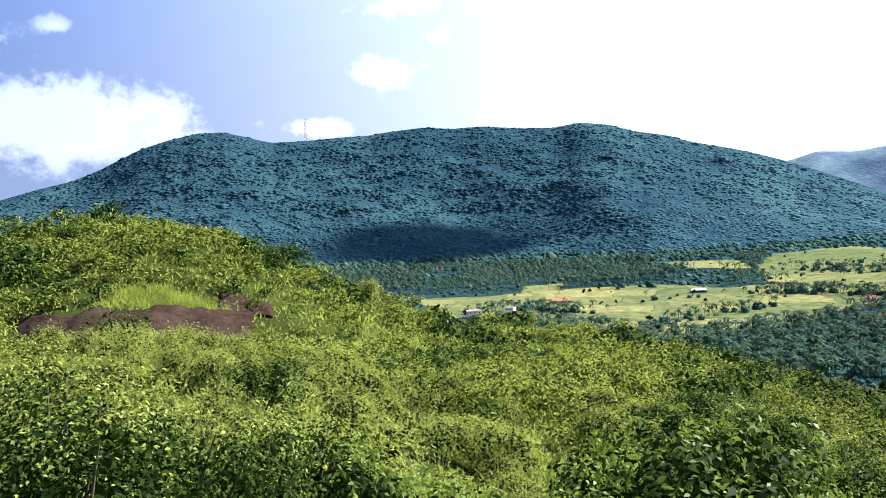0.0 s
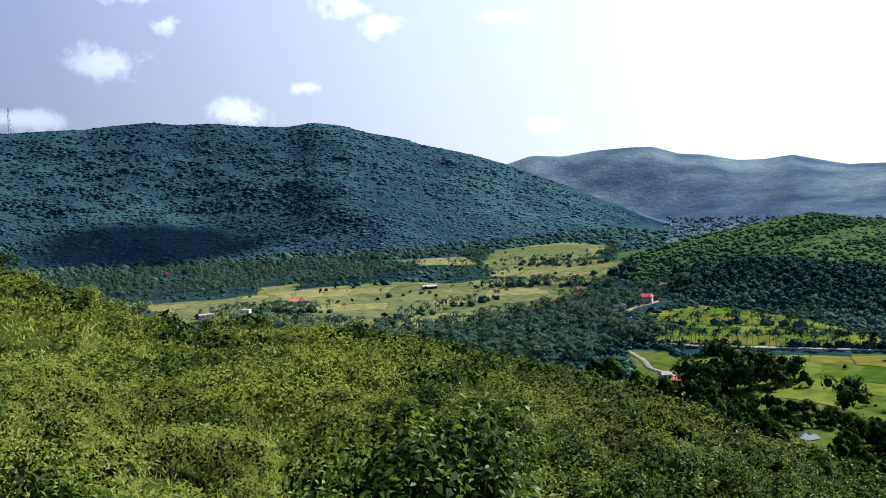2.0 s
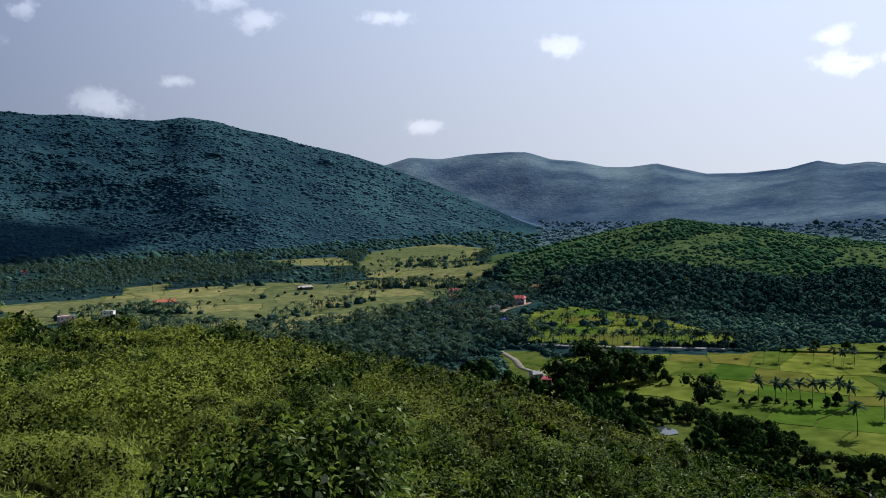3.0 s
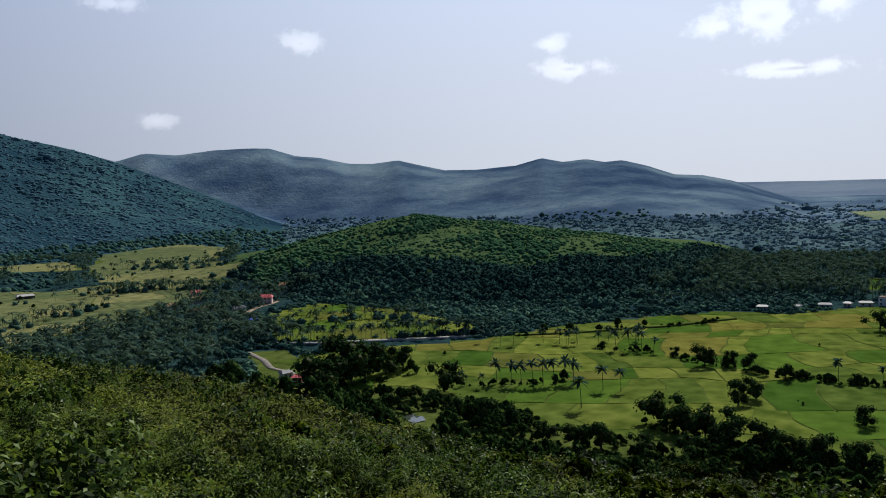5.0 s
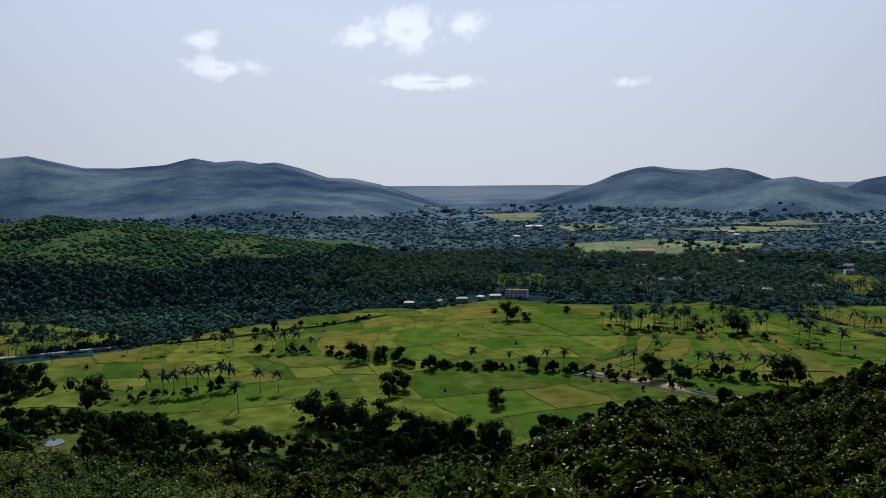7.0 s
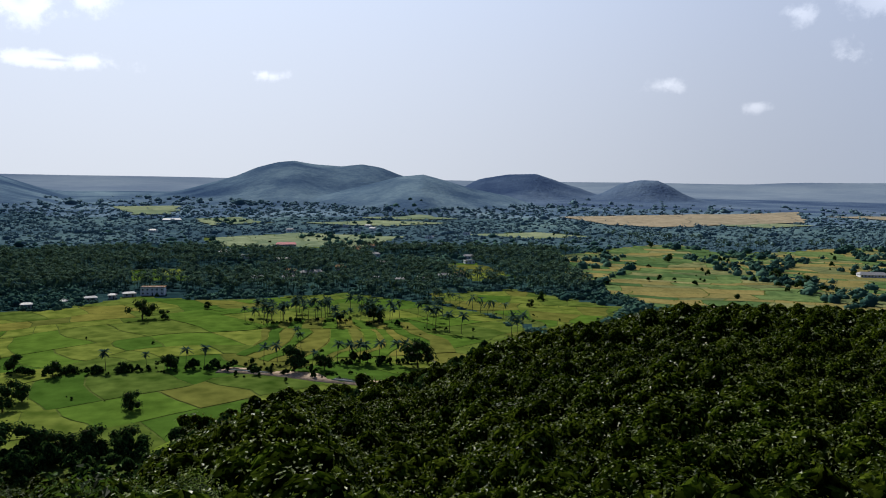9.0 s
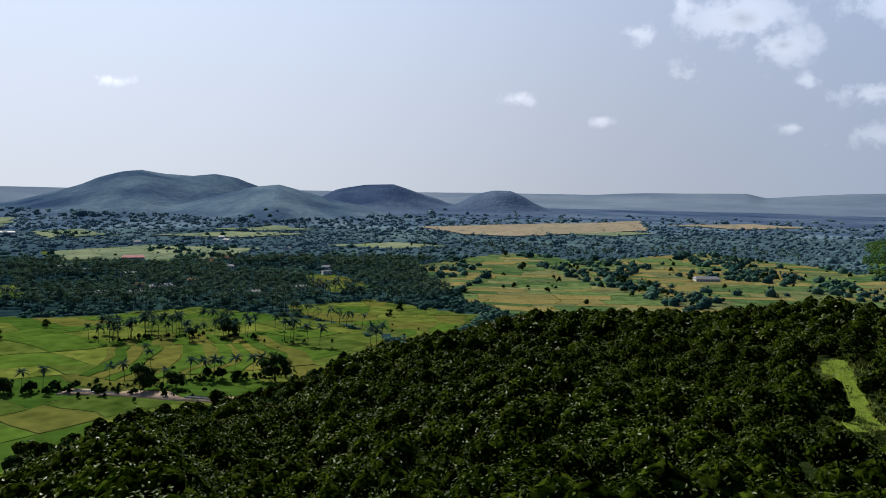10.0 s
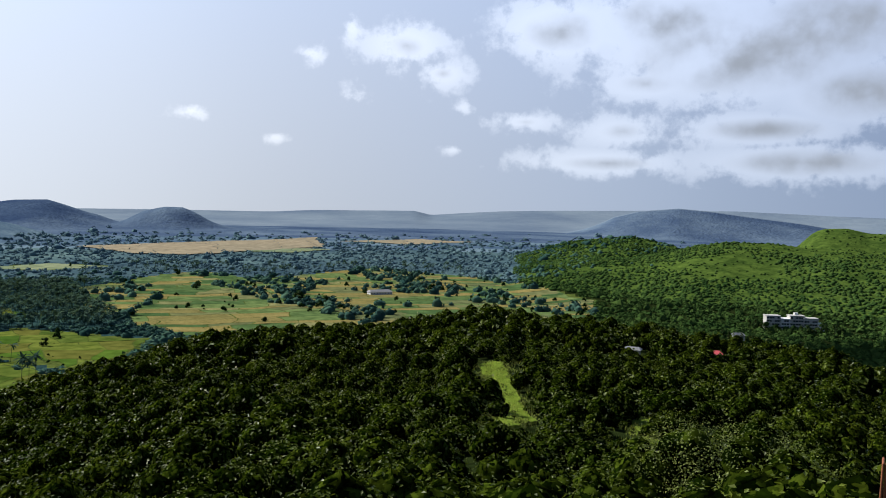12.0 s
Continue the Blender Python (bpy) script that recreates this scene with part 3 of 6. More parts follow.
def box(bm, x0, y0, z0, x1, y1, z1, bevel=0.0):
    made = bmesh.ops.create_cube(bm, size=1.0)["verts"]
    for v in made:
        v.co = Vector(((x0 + x1) / 2 + v.co.x * (x1 - x0), (y0 + y1) / 2 + v.co.y * (y1 - y0), (z0 + z1) / 2 + v.co.z * (z1 - z0)))
    if bevel:
        edges = list({e for v in made for e in v.link_edges})
        bmesh.ops.bevel(bm, geom=edges, offset=bevel, segments=1, affect="EDGES")
    return bm


def boxed(*args, bevel=0.0):
    return box(bmesh.new(), *args, bevel=bevel)


def tube(points, radii, sides=6):
    """A tapered tube along points: vertices and quads."""
    pts = np.array(points, float)
    ang = np.arange(sides) * 2 * np.pi / sides
    vs, fs = [], []
    for i, (p, r) in enumerate(zip(pts, radii)):
        d = pts[min(i + 1, len(pts) - 1)] - pts[max(i - 1, 0)]
        d = d / (np.linalg.norm(d) + 1e-9)
        u = np.cross(d, (0.31, 0.95, 0.1))
        u /= np.linalg.norm(u)
        w = np.cross(d, u)
        vs.append(p + r * (np.cos(ang)[:, None] * u + np.sin(ang)[:, None] * w))
    for i in range(len(pts) - 1):
        for s in range(sides):
            fs.append((i * sides + s, i * sides + (s + 1) % sides, (i + 1) * sides + (s + 1) % sides, (i + 1) * sides + s))
    return np.concatenate(vs), np.array(fs)


def join(chunks):
    """Joins (vertices, faces) chunks into one pair."""
    vs, fs, n = [], [], 0
    for v, f in chunks:
        vs.append(v)
        fs.append(np.asarray(f) + n)
        n += len(v)
    return np.concatenate(vs), np.concatenate(fs)


def scatter(templates, xyz, size, rng, squash=(0.75, 1.1), lean=0.12):
    """Puts a random template, turned and sized, at every place: one pair of arrays."""
    chunks_v, chunks_f, inner, n = [], [], [], 0
    pick = rng.integers(0, len(templates), len(xyz))
    for t, (tv, tf, *slots) in enumerate(templates):
        ids = np.where(pick == t)[0]
        if not len(ids):
            continue
        ang = rng.uniform(0, 2 * np.pi, len(ids))
        c, s = np.cos(ang)[:, None], np.sin(ang)[:, None]
        sz = size[ids][:, None]
        up = rng.uniform(*squash, len(ids))[:, None]
        lx, ly = rng.normal(0, lean, (2, len(ids), 1))
        x = (tv[:, 0] * c - tv[:, 1] * s + tv[:, 2] * lx) * sz + xyz[ids, 0:1]
        y = (tv[:, 0] * s + tv[:, 1] * c + tv[:, 2] * ly) * sz + xyz[ids, 1:2]
        z = tv[:, 2] * sz * up + xyz[ids, 2:3]
        chunks_v.append(np.stack([x, y, z], 2).reshape(-1, 3))
        chunks_f.append((tf[None] + (np.arange(len(ids)) * len(tv))[:, None, None] + n).reshape(-1, tf.shape[1]))
        inner.append(np.tile(slots[0], len(ids)) if slots else np.zeros(len(ids) * len(tf), int))
        n += len(ids) * len(tv)
    return np.concatenate(chunks_v), np.concatenate(chunks_f), np.concatenate(inner)


def leaves(centres, outward, length, width, rng, droop=0.25, loose=0.38):
    """Folded diamond leaves at the centres, turned outward and up: vertices and quads."""
    n = len(centres)
    nor = outward * 0.9 + np.array([0, 0, 0.45]) + rng.normal(0, loose, (n, 3))
    nor /= np.linalg.norm(nor, axis=1)[:, None] + 1e-9
    d = np.cross(nor, rng.normal(0, 1, (n, 3))) + outward * 0.35 - np.array([0, 0, droop])
    d -= nor * np.sum(d * nor, 1)[:, None]
    d /= np.linalg.norm(d, axis=1)[:, None] + 1e-9
    side = np.cross(d, nor)
    ln = (length * rng.uniform(0.6, 1.25, n))[:, None]
    wd = (width * rng.uniform(0.7, 1.2, n))[:, None]
    base = centres
    tip = centres + d * ln - nor * ln * 0.12
    mid = centres + d * ln * 0.45
    v = np.stack([base, mid + side * wd + nor * wd * 0.25, tip, mid - side * wd + nor * wd * 0.25], 1).reshape(-1, 3)
    f = np.arange(4 * n).reshape(n, 4)
    return v, f


def lumpy_points(lobes, n, rng, shell=0.55):
    """Points in the outer part of a heap of lobes (x, y, z, r), with the way outward."""
    lob = np.array(lobes, float)
    w = lob[:, 3] ** 2
    k = rng.choice(len(lob), n, p=w / w.sum())
    d = rng.normal(0, 1, (n, 3))
    d[:, 2] = np.abs(d[:, 2]) * 0.9 - 0.25
    d /= np.linalg.norm(d, axis=1)[:, None]
    r = lob[k, 3] * (shell + (1 - shell) * rng.uniform(0, 1, n) ** 0.5) * rng.uniform(0.85, 1.12, n)
    return lob[k, :3] + d * r[:, None], d


# ---- fields ----
FIELDS = [
    ("green", 12, [(6.1, 975), (13.5, 1021), (19.0, 959), (26.0, 1064), (29.3, 991), (26.7, 794), (22.8, 685), (18.9, 656), (14.9, 622), (10.4, 671), (5.8, 711)]),
    ("green", 20, [(20.4, 1154), (21.4, 1514), (26.1, 1691), (29.4, 1526), (28.4, 1250), (30.6, 987), (26.0, 966), (21.7, 1030)]),
    ("green", 30, [(14.0, 1391), (19.0, 1387), (20.6, 1230), (16.7, 1239)]),
    ("green", 10, [(-2.0, 946), (5.4, 957), (5.4, 1060), (8.1, 1064), (5.7, 757), (2.2, 751), (-1.3, 823)]),
    ("green", 40, [(31.8, 673), (35.0, 724), (41.0, 668), (46.8, 559), (40.9, 545), (33.0, 556)]),
    ("green", 50, [(31.3, 489), (36.7, 514), (45.2, 522), (51.5, 568), (57.4, 609), (63.4, 645), (66.3, 628), (71.2, 685), (74.8, 656), (79.0, 655), (85.3, 675), (93.1, 603), (98.2, 510), (93.9, 431), (89.2, 375),
                   (82.3, 348), (76.1, 316), (70.9, 308), (64.4, 318), (57.2, 316), (50.9, 336), (44.6, 383), (41.1, 399), (36.5, 399), (33.6, 457)]),
    ("strips", 84, [(77.4, 450), (78.6, 545), (84.5, 556), (90.5, 540), (91.5, 462), (85.0, 442)]),
    ("dry", 105, [(99.6, 1899), (104.6, 2050), (110.2, 2224), (114.9, 2500), (115.3, 1946), (106.5, 1611), (103.1, 1661)]),
    ("mixed", 100, [(99.7, 1002), (104.7, 1192), (107.8, 1230), (110.6, 1120), (113.9, 1190), (119.0, 1330), (121.5, 1260), (126.1, 1180), (134.0, 915), (134.0, 740), (126.2, 715), (116.4, 625), (112.3, 606), (106.0, 645), (100.5, 833)]),
    ("green", 95, [(96.6, 710), (104.4, 633), (102.1, 535), (99.0, 530), (91.1, 643), (90.7, 672)]),
    ("green", 92, [(91.8, 886), (93.8, 905), (96.6, 787), (93.8, 763)]),
    ("green", 80, [(75.6, 1239), (82.3, 1331), (89.1, 1267), (86.1, 1095), (83.1, 1081), (76.2, 1112)]),
    ("green", 72, [(70.9, 857), (74.2, 871), (74.2, 784), (71.2, 781)]),
    ("green", 72, [(70.0, 2236), (74.2, 2290), (73.6, 1862), (71.0, 1872)]),
    ("green", 112, [(108.0, 1760), (112.5, 1900), (116.0, 1840), (113.2, 1700)]),
    ("dry", 118, [(116.5, 2250), (122.0, 2500), (125.5, 2380), (121.0, 2150)]),
    ("green", 84, [(82.0, 1560), (87.5, 1660), (92.0, 1600), (88.0, 1500)]),
    ("green", 95, [(93.5, 1330), (98.0, 1420), (101.5, 1350), (98.0, 1270)]),
    ("green", 88, [(85.0, 1760), (90.5, 1820), (93.0, 1740), (89.0, 1690)]),
    ("green", 77, [(75.2, 1697), (78.0, 1748), (79.6, 1568), (75.9, 1514)]),
]


def inside(poly, x, y):
    """Whether points lie in a polygon."""
    hit = np.zeros(np.shape(x), bool)
    for (x0, y0), (x1, y1) in zip(poly, poly[1:] + poly[:1]):
        cross = ((y0 > y) != (y1 > y)) & (x < (x1 - x0) * (y - y0) / (y1 - y0 + 1e-9) + x0)
        hit ^= cross
    return hit


FIELD_POLYS = [[place(*p) for p in rows] for _, _, rows in FIELDS]


def in_fields(x, y):
    hit = np.zeros(np.shape(x), bool)
    for poly in FIELD_POLYS:
        hit |= inside(poly, x, y)
    return hit


OPEN_GROUND = [[(30.0, 528), (32.8, 528), (34.9, 458), (36.2, 396), (33.6, 380), (31.0, 430)], [(34.0, 548), (46.0, 545), (46.0, 516), (34.0, 512)], [(40.2, 358), (42.7, 358), (43.4, 228), (39.6, 228)],
               [(69.0, 700), (74.5, 712), (74.5, 655), (69.0, 650)], [(28.4, 665), (32.8, 765), (33.4, 745), (29.6, 640)], [(1.0, 770), (5.2, 785), (5.2, 700), (1.0, 690)], [(81.5, 400), (88.8, 386), (88.8, 345), (81.5, 352)]]
OPEN_POLYS = [[place(*p) for p in rows] for rows in OPEN_GROUND]


hamlet_rng = np.random.default_rng(31)
HAMLET = []
while len(HAMLET) < 34:
    a_, d_ = float(hamlet_rng.uniform(72, 94)), float(hamlet_rng.uniform(730, 1480))
    if len(HAMLET) > 28:
        a_, d_ = float(hamlet_rng.uniform(25, 34)), float(hamlet_rng.uniform(560, 860))
    if not in_fields(np.array([place(a_, d_)[0]]), np.array([place(a_, d_)[1]]))[0]:
        HAMLET.append((a_, d_))


def open_ground(x, y):
    """Roads, yards, the pond and strips towards the camera, kept treeless so that houses show."""
    hit = np.zeros(np.shape(x), bool)
    for a_, d_ in HAMLET:
        ux, uy = math.sin(radians(a_)), math.cos(radians(a_))
        along, across = x * ux + y * uy - d_, x * uy - y * ux
        hit |= (along < 9) & (along > -0.03 * d_) & (np.abs(across) < 6.5)
    for poly in OPEN_POLYS:
        hit |= inside(poly, x, y)
    return hit


def clip_half(poly, nx, ny, c):
    out = []
    for (x0, y0), (x1, y1) in zip(poly, poly[1:] + poly[:1]):
        s0, s1 = nx * x0 + ny * y0 - c, nx * x1 + ny * y1 - c
        if s0 <= 0:
            out.append((x0, y0))
        if s0 * s1 < 0:
            t = s0 / (s0 - s1)
            out.append((x0 + t * (x1 - x0), y0 + t * (y1 - y0)))
    return out


def warp(x, y):
    return x + 26 * fbm(x, y, 70.0, 3, 21), y + 26 * fbm(x, y, 70.0, 3, 31)


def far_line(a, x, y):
    """Where the ground takes its haze-coloured materials: past the mountain's toe, then nearer."""
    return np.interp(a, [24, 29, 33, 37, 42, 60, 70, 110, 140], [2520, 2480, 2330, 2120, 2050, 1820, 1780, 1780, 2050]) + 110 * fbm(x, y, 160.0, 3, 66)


# ---- ground ----
bear = np.concatenate([np.arange(-42, 166, 0.35), np.arange(166, 318, 4.0)])
dist = np.concatenate([np.geomspace(1.2, 20, 42)[:-1], np.geomspace(20, 300, 92)[:-1], np.geomspace(300, 4870, 130), [crest[1] for crest in RANGES]])
dist = np.unique(np.round(dist, 2))
A, D = np.meshgrid(bear, dist)
X, Y = D * np.sin(np.radians(A)), D * np.cos(np.radians(A))
Z = land(X, Y)
na, nd = len(bear), len(dist)
gv = np.stack([X, Y, Z], 2).reshape(-1, 3)
ii, jj = np.meshgrid(np.arange(nd - 1), np.arange(na), indexing="ij")
gf = np.stack([ii * na + jj, (ii + 1) * na + jj, (ii + 1) * na + (jj + 1) % na, ii * na + (jj + 1) % na], 2).reshape(-1, 4)
fc = gv[gf].mean(1)
fa, fd = bearing_of(fc[:, 0], fc[:, 1]), np.hypot(fc[:, 0], fc[:, 1])
low_hills = ((fa > 27) & (fa < 73) & (fd > 600) & (fd < 1450) & (fc[:, 2] > 5)) | ((fa > 125) & (fa < 175) & (fd > 820) & (fd < 2000) & (fc[:, 2] > 5))
valley_hill = (fa < 80) & low_hills
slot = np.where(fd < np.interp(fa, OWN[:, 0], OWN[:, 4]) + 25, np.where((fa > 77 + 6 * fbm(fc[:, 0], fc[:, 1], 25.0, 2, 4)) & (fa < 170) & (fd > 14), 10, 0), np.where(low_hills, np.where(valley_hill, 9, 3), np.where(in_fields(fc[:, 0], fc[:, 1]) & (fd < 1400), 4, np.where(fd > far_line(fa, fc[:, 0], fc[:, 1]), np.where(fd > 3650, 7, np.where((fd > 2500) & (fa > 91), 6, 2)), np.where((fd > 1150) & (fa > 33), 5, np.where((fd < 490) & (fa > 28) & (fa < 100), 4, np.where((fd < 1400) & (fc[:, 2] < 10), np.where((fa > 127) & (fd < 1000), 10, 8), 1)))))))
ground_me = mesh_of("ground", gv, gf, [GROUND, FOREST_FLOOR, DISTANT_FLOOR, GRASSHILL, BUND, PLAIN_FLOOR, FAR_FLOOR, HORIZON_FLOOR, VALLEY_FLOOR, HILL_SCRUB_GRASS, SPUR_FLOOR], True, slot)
ground = tagged(new("ground", ground_me), "green scrub ground running from the hilltop over the valley to the hazy horizon", "ground", kind="structure")
bm = bmesh.new()
bmesh.ops.create_circle(bm, cap_ends=True, radius=1.9, segments=24)
for k, v in enumerate(bm.verts):
    v.co *= 0.8 + 0.2 * math.sin(k * 2.3) * math.cos(k * 0.9)
    v.co.z = 98.34 + 0.02 * math.sin(7 * v.co.x)
bmesh.ops.solidify(bm, geom=bm.faces[:], thickness=0.3)
tagged(part("ground_summit", bm, ROCK), "bare dark rock on the summit underfoot", "rock", kind="structure")

# ---- vegetation ----
rng = np.random.default_rng(7)


def dome(rng):
    """A far crown: an uneven rounded head, lower on some sides."""
    n = 6
    rings = []
    for z, r in ((-0.1, 0.8), (0.5, 0.98)):
        a = np.arange(n) * 2 * np.pi / n + rng.uniform(0, 0.6)
        rr = r * rng.uniform(0.72, 1.2, n)
        rings.append(np.stack([rr * np.cos(a), rr * np.sin(a), z + rng.uniform(-0.16, 0.16, n)], 1))
    v = np.concatenate(rings + [np.array([[rng.uniform(-0.3, 0.3), rng.uniform(-0.3, 0.3), 1.08]])]) * np.array([0.5, 0.5, 0.7])
    f = []
    for s in range(n):
        a, b, c, d = s, (s + 1) % n, n + (s + 1) % n, n + s
        f += [(a, b, c), (a, c, d), (d, c, 2 * n)]
    return v, np.array(f)


def leafy_dome(rng, n=11):
    """A far crown roughened by sprays of leaves, all in triangles."""
    dv, df = dome(rng)
    p, out = lumpy_points([(0, 0, 0.32, 0.4), (0.15, 0.1, 0.45, 0.28), (-0.17, -0.08, 0.4, 0.28)], n, rng, 0.95)
    lv, lf = leaves(p, out, 0.3, 0.13, rng, loose=0.55)
    return join([(dv * 0.88, df), (lv, np.concatenate([lf[:, [0, 1, 2]], lf[:, [0, 2, 3]]]))])


def core(lobes, scale=0.8):
    """The close inner leafage of a head: a lumpy closed shape in every lobe, as quads."""
    chunks = []
    for lx, ly, lz, lr in lobes:
        r = lr * scale
        tv, tf = tube([(lx, ly, lz + r * h) for h in (-0.8, 0.0, 0.68, 1.0)], [r * 0.6, r * 1.05, r * 0.72, r * 0.06], 5)
        wob = 0.78 + 0.3 * np.abs(np.sin(tv[:, 0:1] * 97 + tv[:, 1:2] * 61 + tv[:, 2:3] * 43))
        chunks.append((np.array([lx, ly, lz]) + (tv - np.array([lx, ly, lz])) * wob, tf))
    return join(chunks)


def palm_arrays(rng, fronds, segs, trunk_sides, tall=1.0):
    """A coconut palm one unit tall: trunk arrays and frond arrays."""
    bend = rng.normal(0, 0.05, 2)
    path = [(bend[0] * t * t, bend[1] * t * t, t * 0.8) for t in np.linspace(0, 1, 5)]
    trunk = tube(path, [0.017, 0.011, 0.010, 0.009, 0.009], trunk_sides)
    top = np.array(path[-1])
    vs, fs, n = [], [], 0
    for k in range(fronds):
        a = k * 2.399 + rng.uniform(-0.2, 0.2)
        lift = rng.uniform(-0.7, 1.7)
        ln = rng.uniform(0.28, 0.38)
        t = np.linspace(0, 1, segs + 1)
        r = ln * t * np.cos(lift * 0.6)
        z = ln * (t * lift * 0.6 - t * t * (0.34 + 0.2 * rng.uniform()))
        wid = 0.048 * np.sin(np.pi * np.clip(t * 0.9 + 0.08, 0, 1))
        mid = np.stack([np.cos(a) * r, np.sin(a) * r, z], 1) + top
        side = np.array([-np.sin(a), np.cos(a), 0])
        row = np.stack([mid + side * wid[:, None] - np.array([0, 0, 1]) * wid[:, None] * 0.5, mid, mid - side * wid[:, None] - np.array([0, 0, 1]) * wid[:, None] * 0.5], 1).reshape(-1, 3)
        vs.append(row)
        for i in range(segs):
            for q in range(2):
                fs.append((n + i * 3 + q, n + i * 3 + q + 1, n + i * 3 + q + 4, n + i * 3 + q + 3))
        n += len(row)
    return trunk, (np.concatenate(vs), np.array(fs))


def palm_star(rng):
    """A far palm one unit tall: a thin trunk under a star of arching fronds."""
    chunks = [tube([(0, 0, -0.05), (rng.normal(0, 0.04), rng.normal(0, 0.04), 0.78)], [0.014, 0.010], 3)]
    for k in range(11):
        a, lift, ln = k * 2.399 + rng.uniform(-0.25, 0.25), rng.uniform(-0.5, 1.3), rng.uniform(0.3, 0.42)
        out, side = np.array([math.cos(a), math.sin(a), 0.0]), np.array([-math.sin(a), math.cos(a), 0.25])
        rows = []
        for t, w in ((0.05, 0.02), (0.5, 0.05), (1.0, 0.012)):
            mid = np.array([0, 0, 0.78]) + out * ln * t * math.cos(lift * 0.5) + np.array([0, 0, ln * (t * math.sin(lift) - 0.55 * t * t)])
            rows += [mid + side * w, mid - side * w]
        chunks.append((np.array(rows), np.array([(0, 1, 3, 2), (2, 3, 5, 4)])))
    return join(chunks)


def polar_places(n, a0, a1, d0, d1, rng, power=0.0):
    """Random places, evenly thick by distance (power 0) or thinning out with it."""
    a = rng.uniform(a0, a1, n)
    u = rng.uniform(0, 1, n)
    d = d0 * (d1 / d0) ** u if not power else (d0 ** power + u * (d1 ** power - d0 ** power)) ** (1 / power)
    return a, d, d * np.sin(np.radians(a)), d * np.cos(np.radians(a))


def stuff(name, arrays, mat, label, category, smooth=False, within=None):
    v, f, inner = arrays
    return tagged(new(name, mesh_of(name, v, f, [mat, within or SHADED_INNER] if inner.any() else mat, smooth or inner == 1, np.minimum(inner, 1))), label, category, kind="stuff")


own_edge = lambda a: np.interp(a, OWN[:, 0], OWN[:, 4])
domes = [dome(rng) for _ in range(10)]
shaggy = [leafy_dome(rng) for _ in range(10)]

# woods of the mountain and the ranges, and of the valley floor and the plain: spread to fit the camera's view, thick
# where it sees the land
rise = np.degrees(np.arctan2(Z - 100, D))
seen = np.maximum(rise[1:] - np.maximum.accumulate(rise, 0)[:-1], 0) + 0.003
seen[:, (bear < -38) | (bear > 162)] = 0
seen[dist[:-1] < 300] = 0
seen[:, 1:] += 0.5 * (seen[:, :-1] - seen[:, 1:])
share = seen * np.gradient(bear)[None] * np.where((A[:-1] < 36) & (D[:-1] > 1300) & (D[:-1] < 2700), 1.5, 1.0)
tally = int(share.sum() * 36)
cells = rng.choice(seen.size, tally, p=share.ravel() / share.sum())
ci, cj = np.unravel_index(cells, seen.shape)
a = bear[cj] + rng.uniform(0, 0.35, len(ci))
d = dist[ci] * (dist[ci + 1] / dist[ci]) ** rng.uniform(0, 1, len(ci))
x, y = d * np.sin(np.radians(a)), d * np.cos(np.radians(a))
z = land(x, y)
keep = ~in_fields(x, y) & ~open_ground(x, y) & (d > np.maximum(own_edge(a) + 25, np.where((a > 30) & (a < 100), 430, 0)))
a, d, x, y, z = a[keep], d[keep], x[keep], y[keep], z[keep]
stray = rng.normal(0, 1, len(d))
hillc = ((a > 27) & (a < 73) & (d > 600) & (d < 1450) & (z > 5)) | ((a + 2.5 * stray > 131) & (d > 820) & (d + np.where(a > 140, 0, 150 * stray) < np.where(a > 140, 2000, 1650)) & (z > 5))
distant = (d + 130 * stray > far_line(a, x, y)) & ~hillc
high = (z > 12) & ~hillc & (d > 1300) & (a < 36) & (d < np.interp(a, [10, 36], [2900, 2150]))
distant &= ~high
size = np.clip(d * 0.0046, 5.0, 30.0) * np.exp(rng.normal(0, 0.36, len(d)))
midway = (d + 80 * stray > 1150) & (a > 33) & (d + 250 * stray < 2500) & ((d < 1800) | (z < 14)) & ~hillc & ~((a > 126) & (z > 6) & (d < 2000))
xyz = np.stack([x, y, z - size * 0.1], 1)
hazier = high & (stray * 6 + a > 14)
stuff("mountain_forest", scatter(domes, xyz[high & ~hazier], size[high & ~hazier] * 0.9, rng, (0.26, 0.42)), WOOD_MOUNT, "dense forest over the mountain slopes, bluish with haze in its colour", "forest", True)
stuff("mountain_forest", scatter(domes, xyz[hazier], size[hazier] * 0.9, rng, (0.26, 0.42)), WOOD_MOUNT_FAR, "forest over the falling end of the mountain, paler with more haze in its colour", "forest", True)
stuff("plain_woods", scatter(shaggy, xyz[midway], size[midway], rng, (0.5, 0.9)), WOOD_MID, "woods over the plain, bluish with haze in their colour", "woods", True)
bare = hillc & (fbm(x, y, 110.0, 3, 77) + np.clip(z / 160, 0, 0.35) + 0.16 > 0.14)
m = hillc & (a > 80) & (~bare | (rng.uniform(0, 1, len(d)) < 0.06))
stuff("hill_scrub", scatter(domes, xyz[m], size[m] * 0.6, rng), WOOD_SPUR, "green scrub and small trees over the low valley hills", "scrub", True)
# the valley hill: a thick belt of trees round its foot, thinning scrub and grass above
ha, hd, hx, hy = polar_places(15000, 27, 73, 620, 1060, rng, 1.5)
hz = land(hx, hy)
lump = fbm(hx, hy, 130.0, 4, 83)
belt = hz < 20 + 34 * lump
open_top = fbm(hx * 0.7 + hy * 0.4, hy * 1.6, 70.0, 3, 88) + np.clip((hz - 20) / 90, 0, 0.4) > 0.34
m = (hz > 3) & ~in_fields(hx, hy) & ~open_ground(hx, hy) & (belt | ~open_top | (rng.uniform(0, 1, len(hx)) < 0.5))
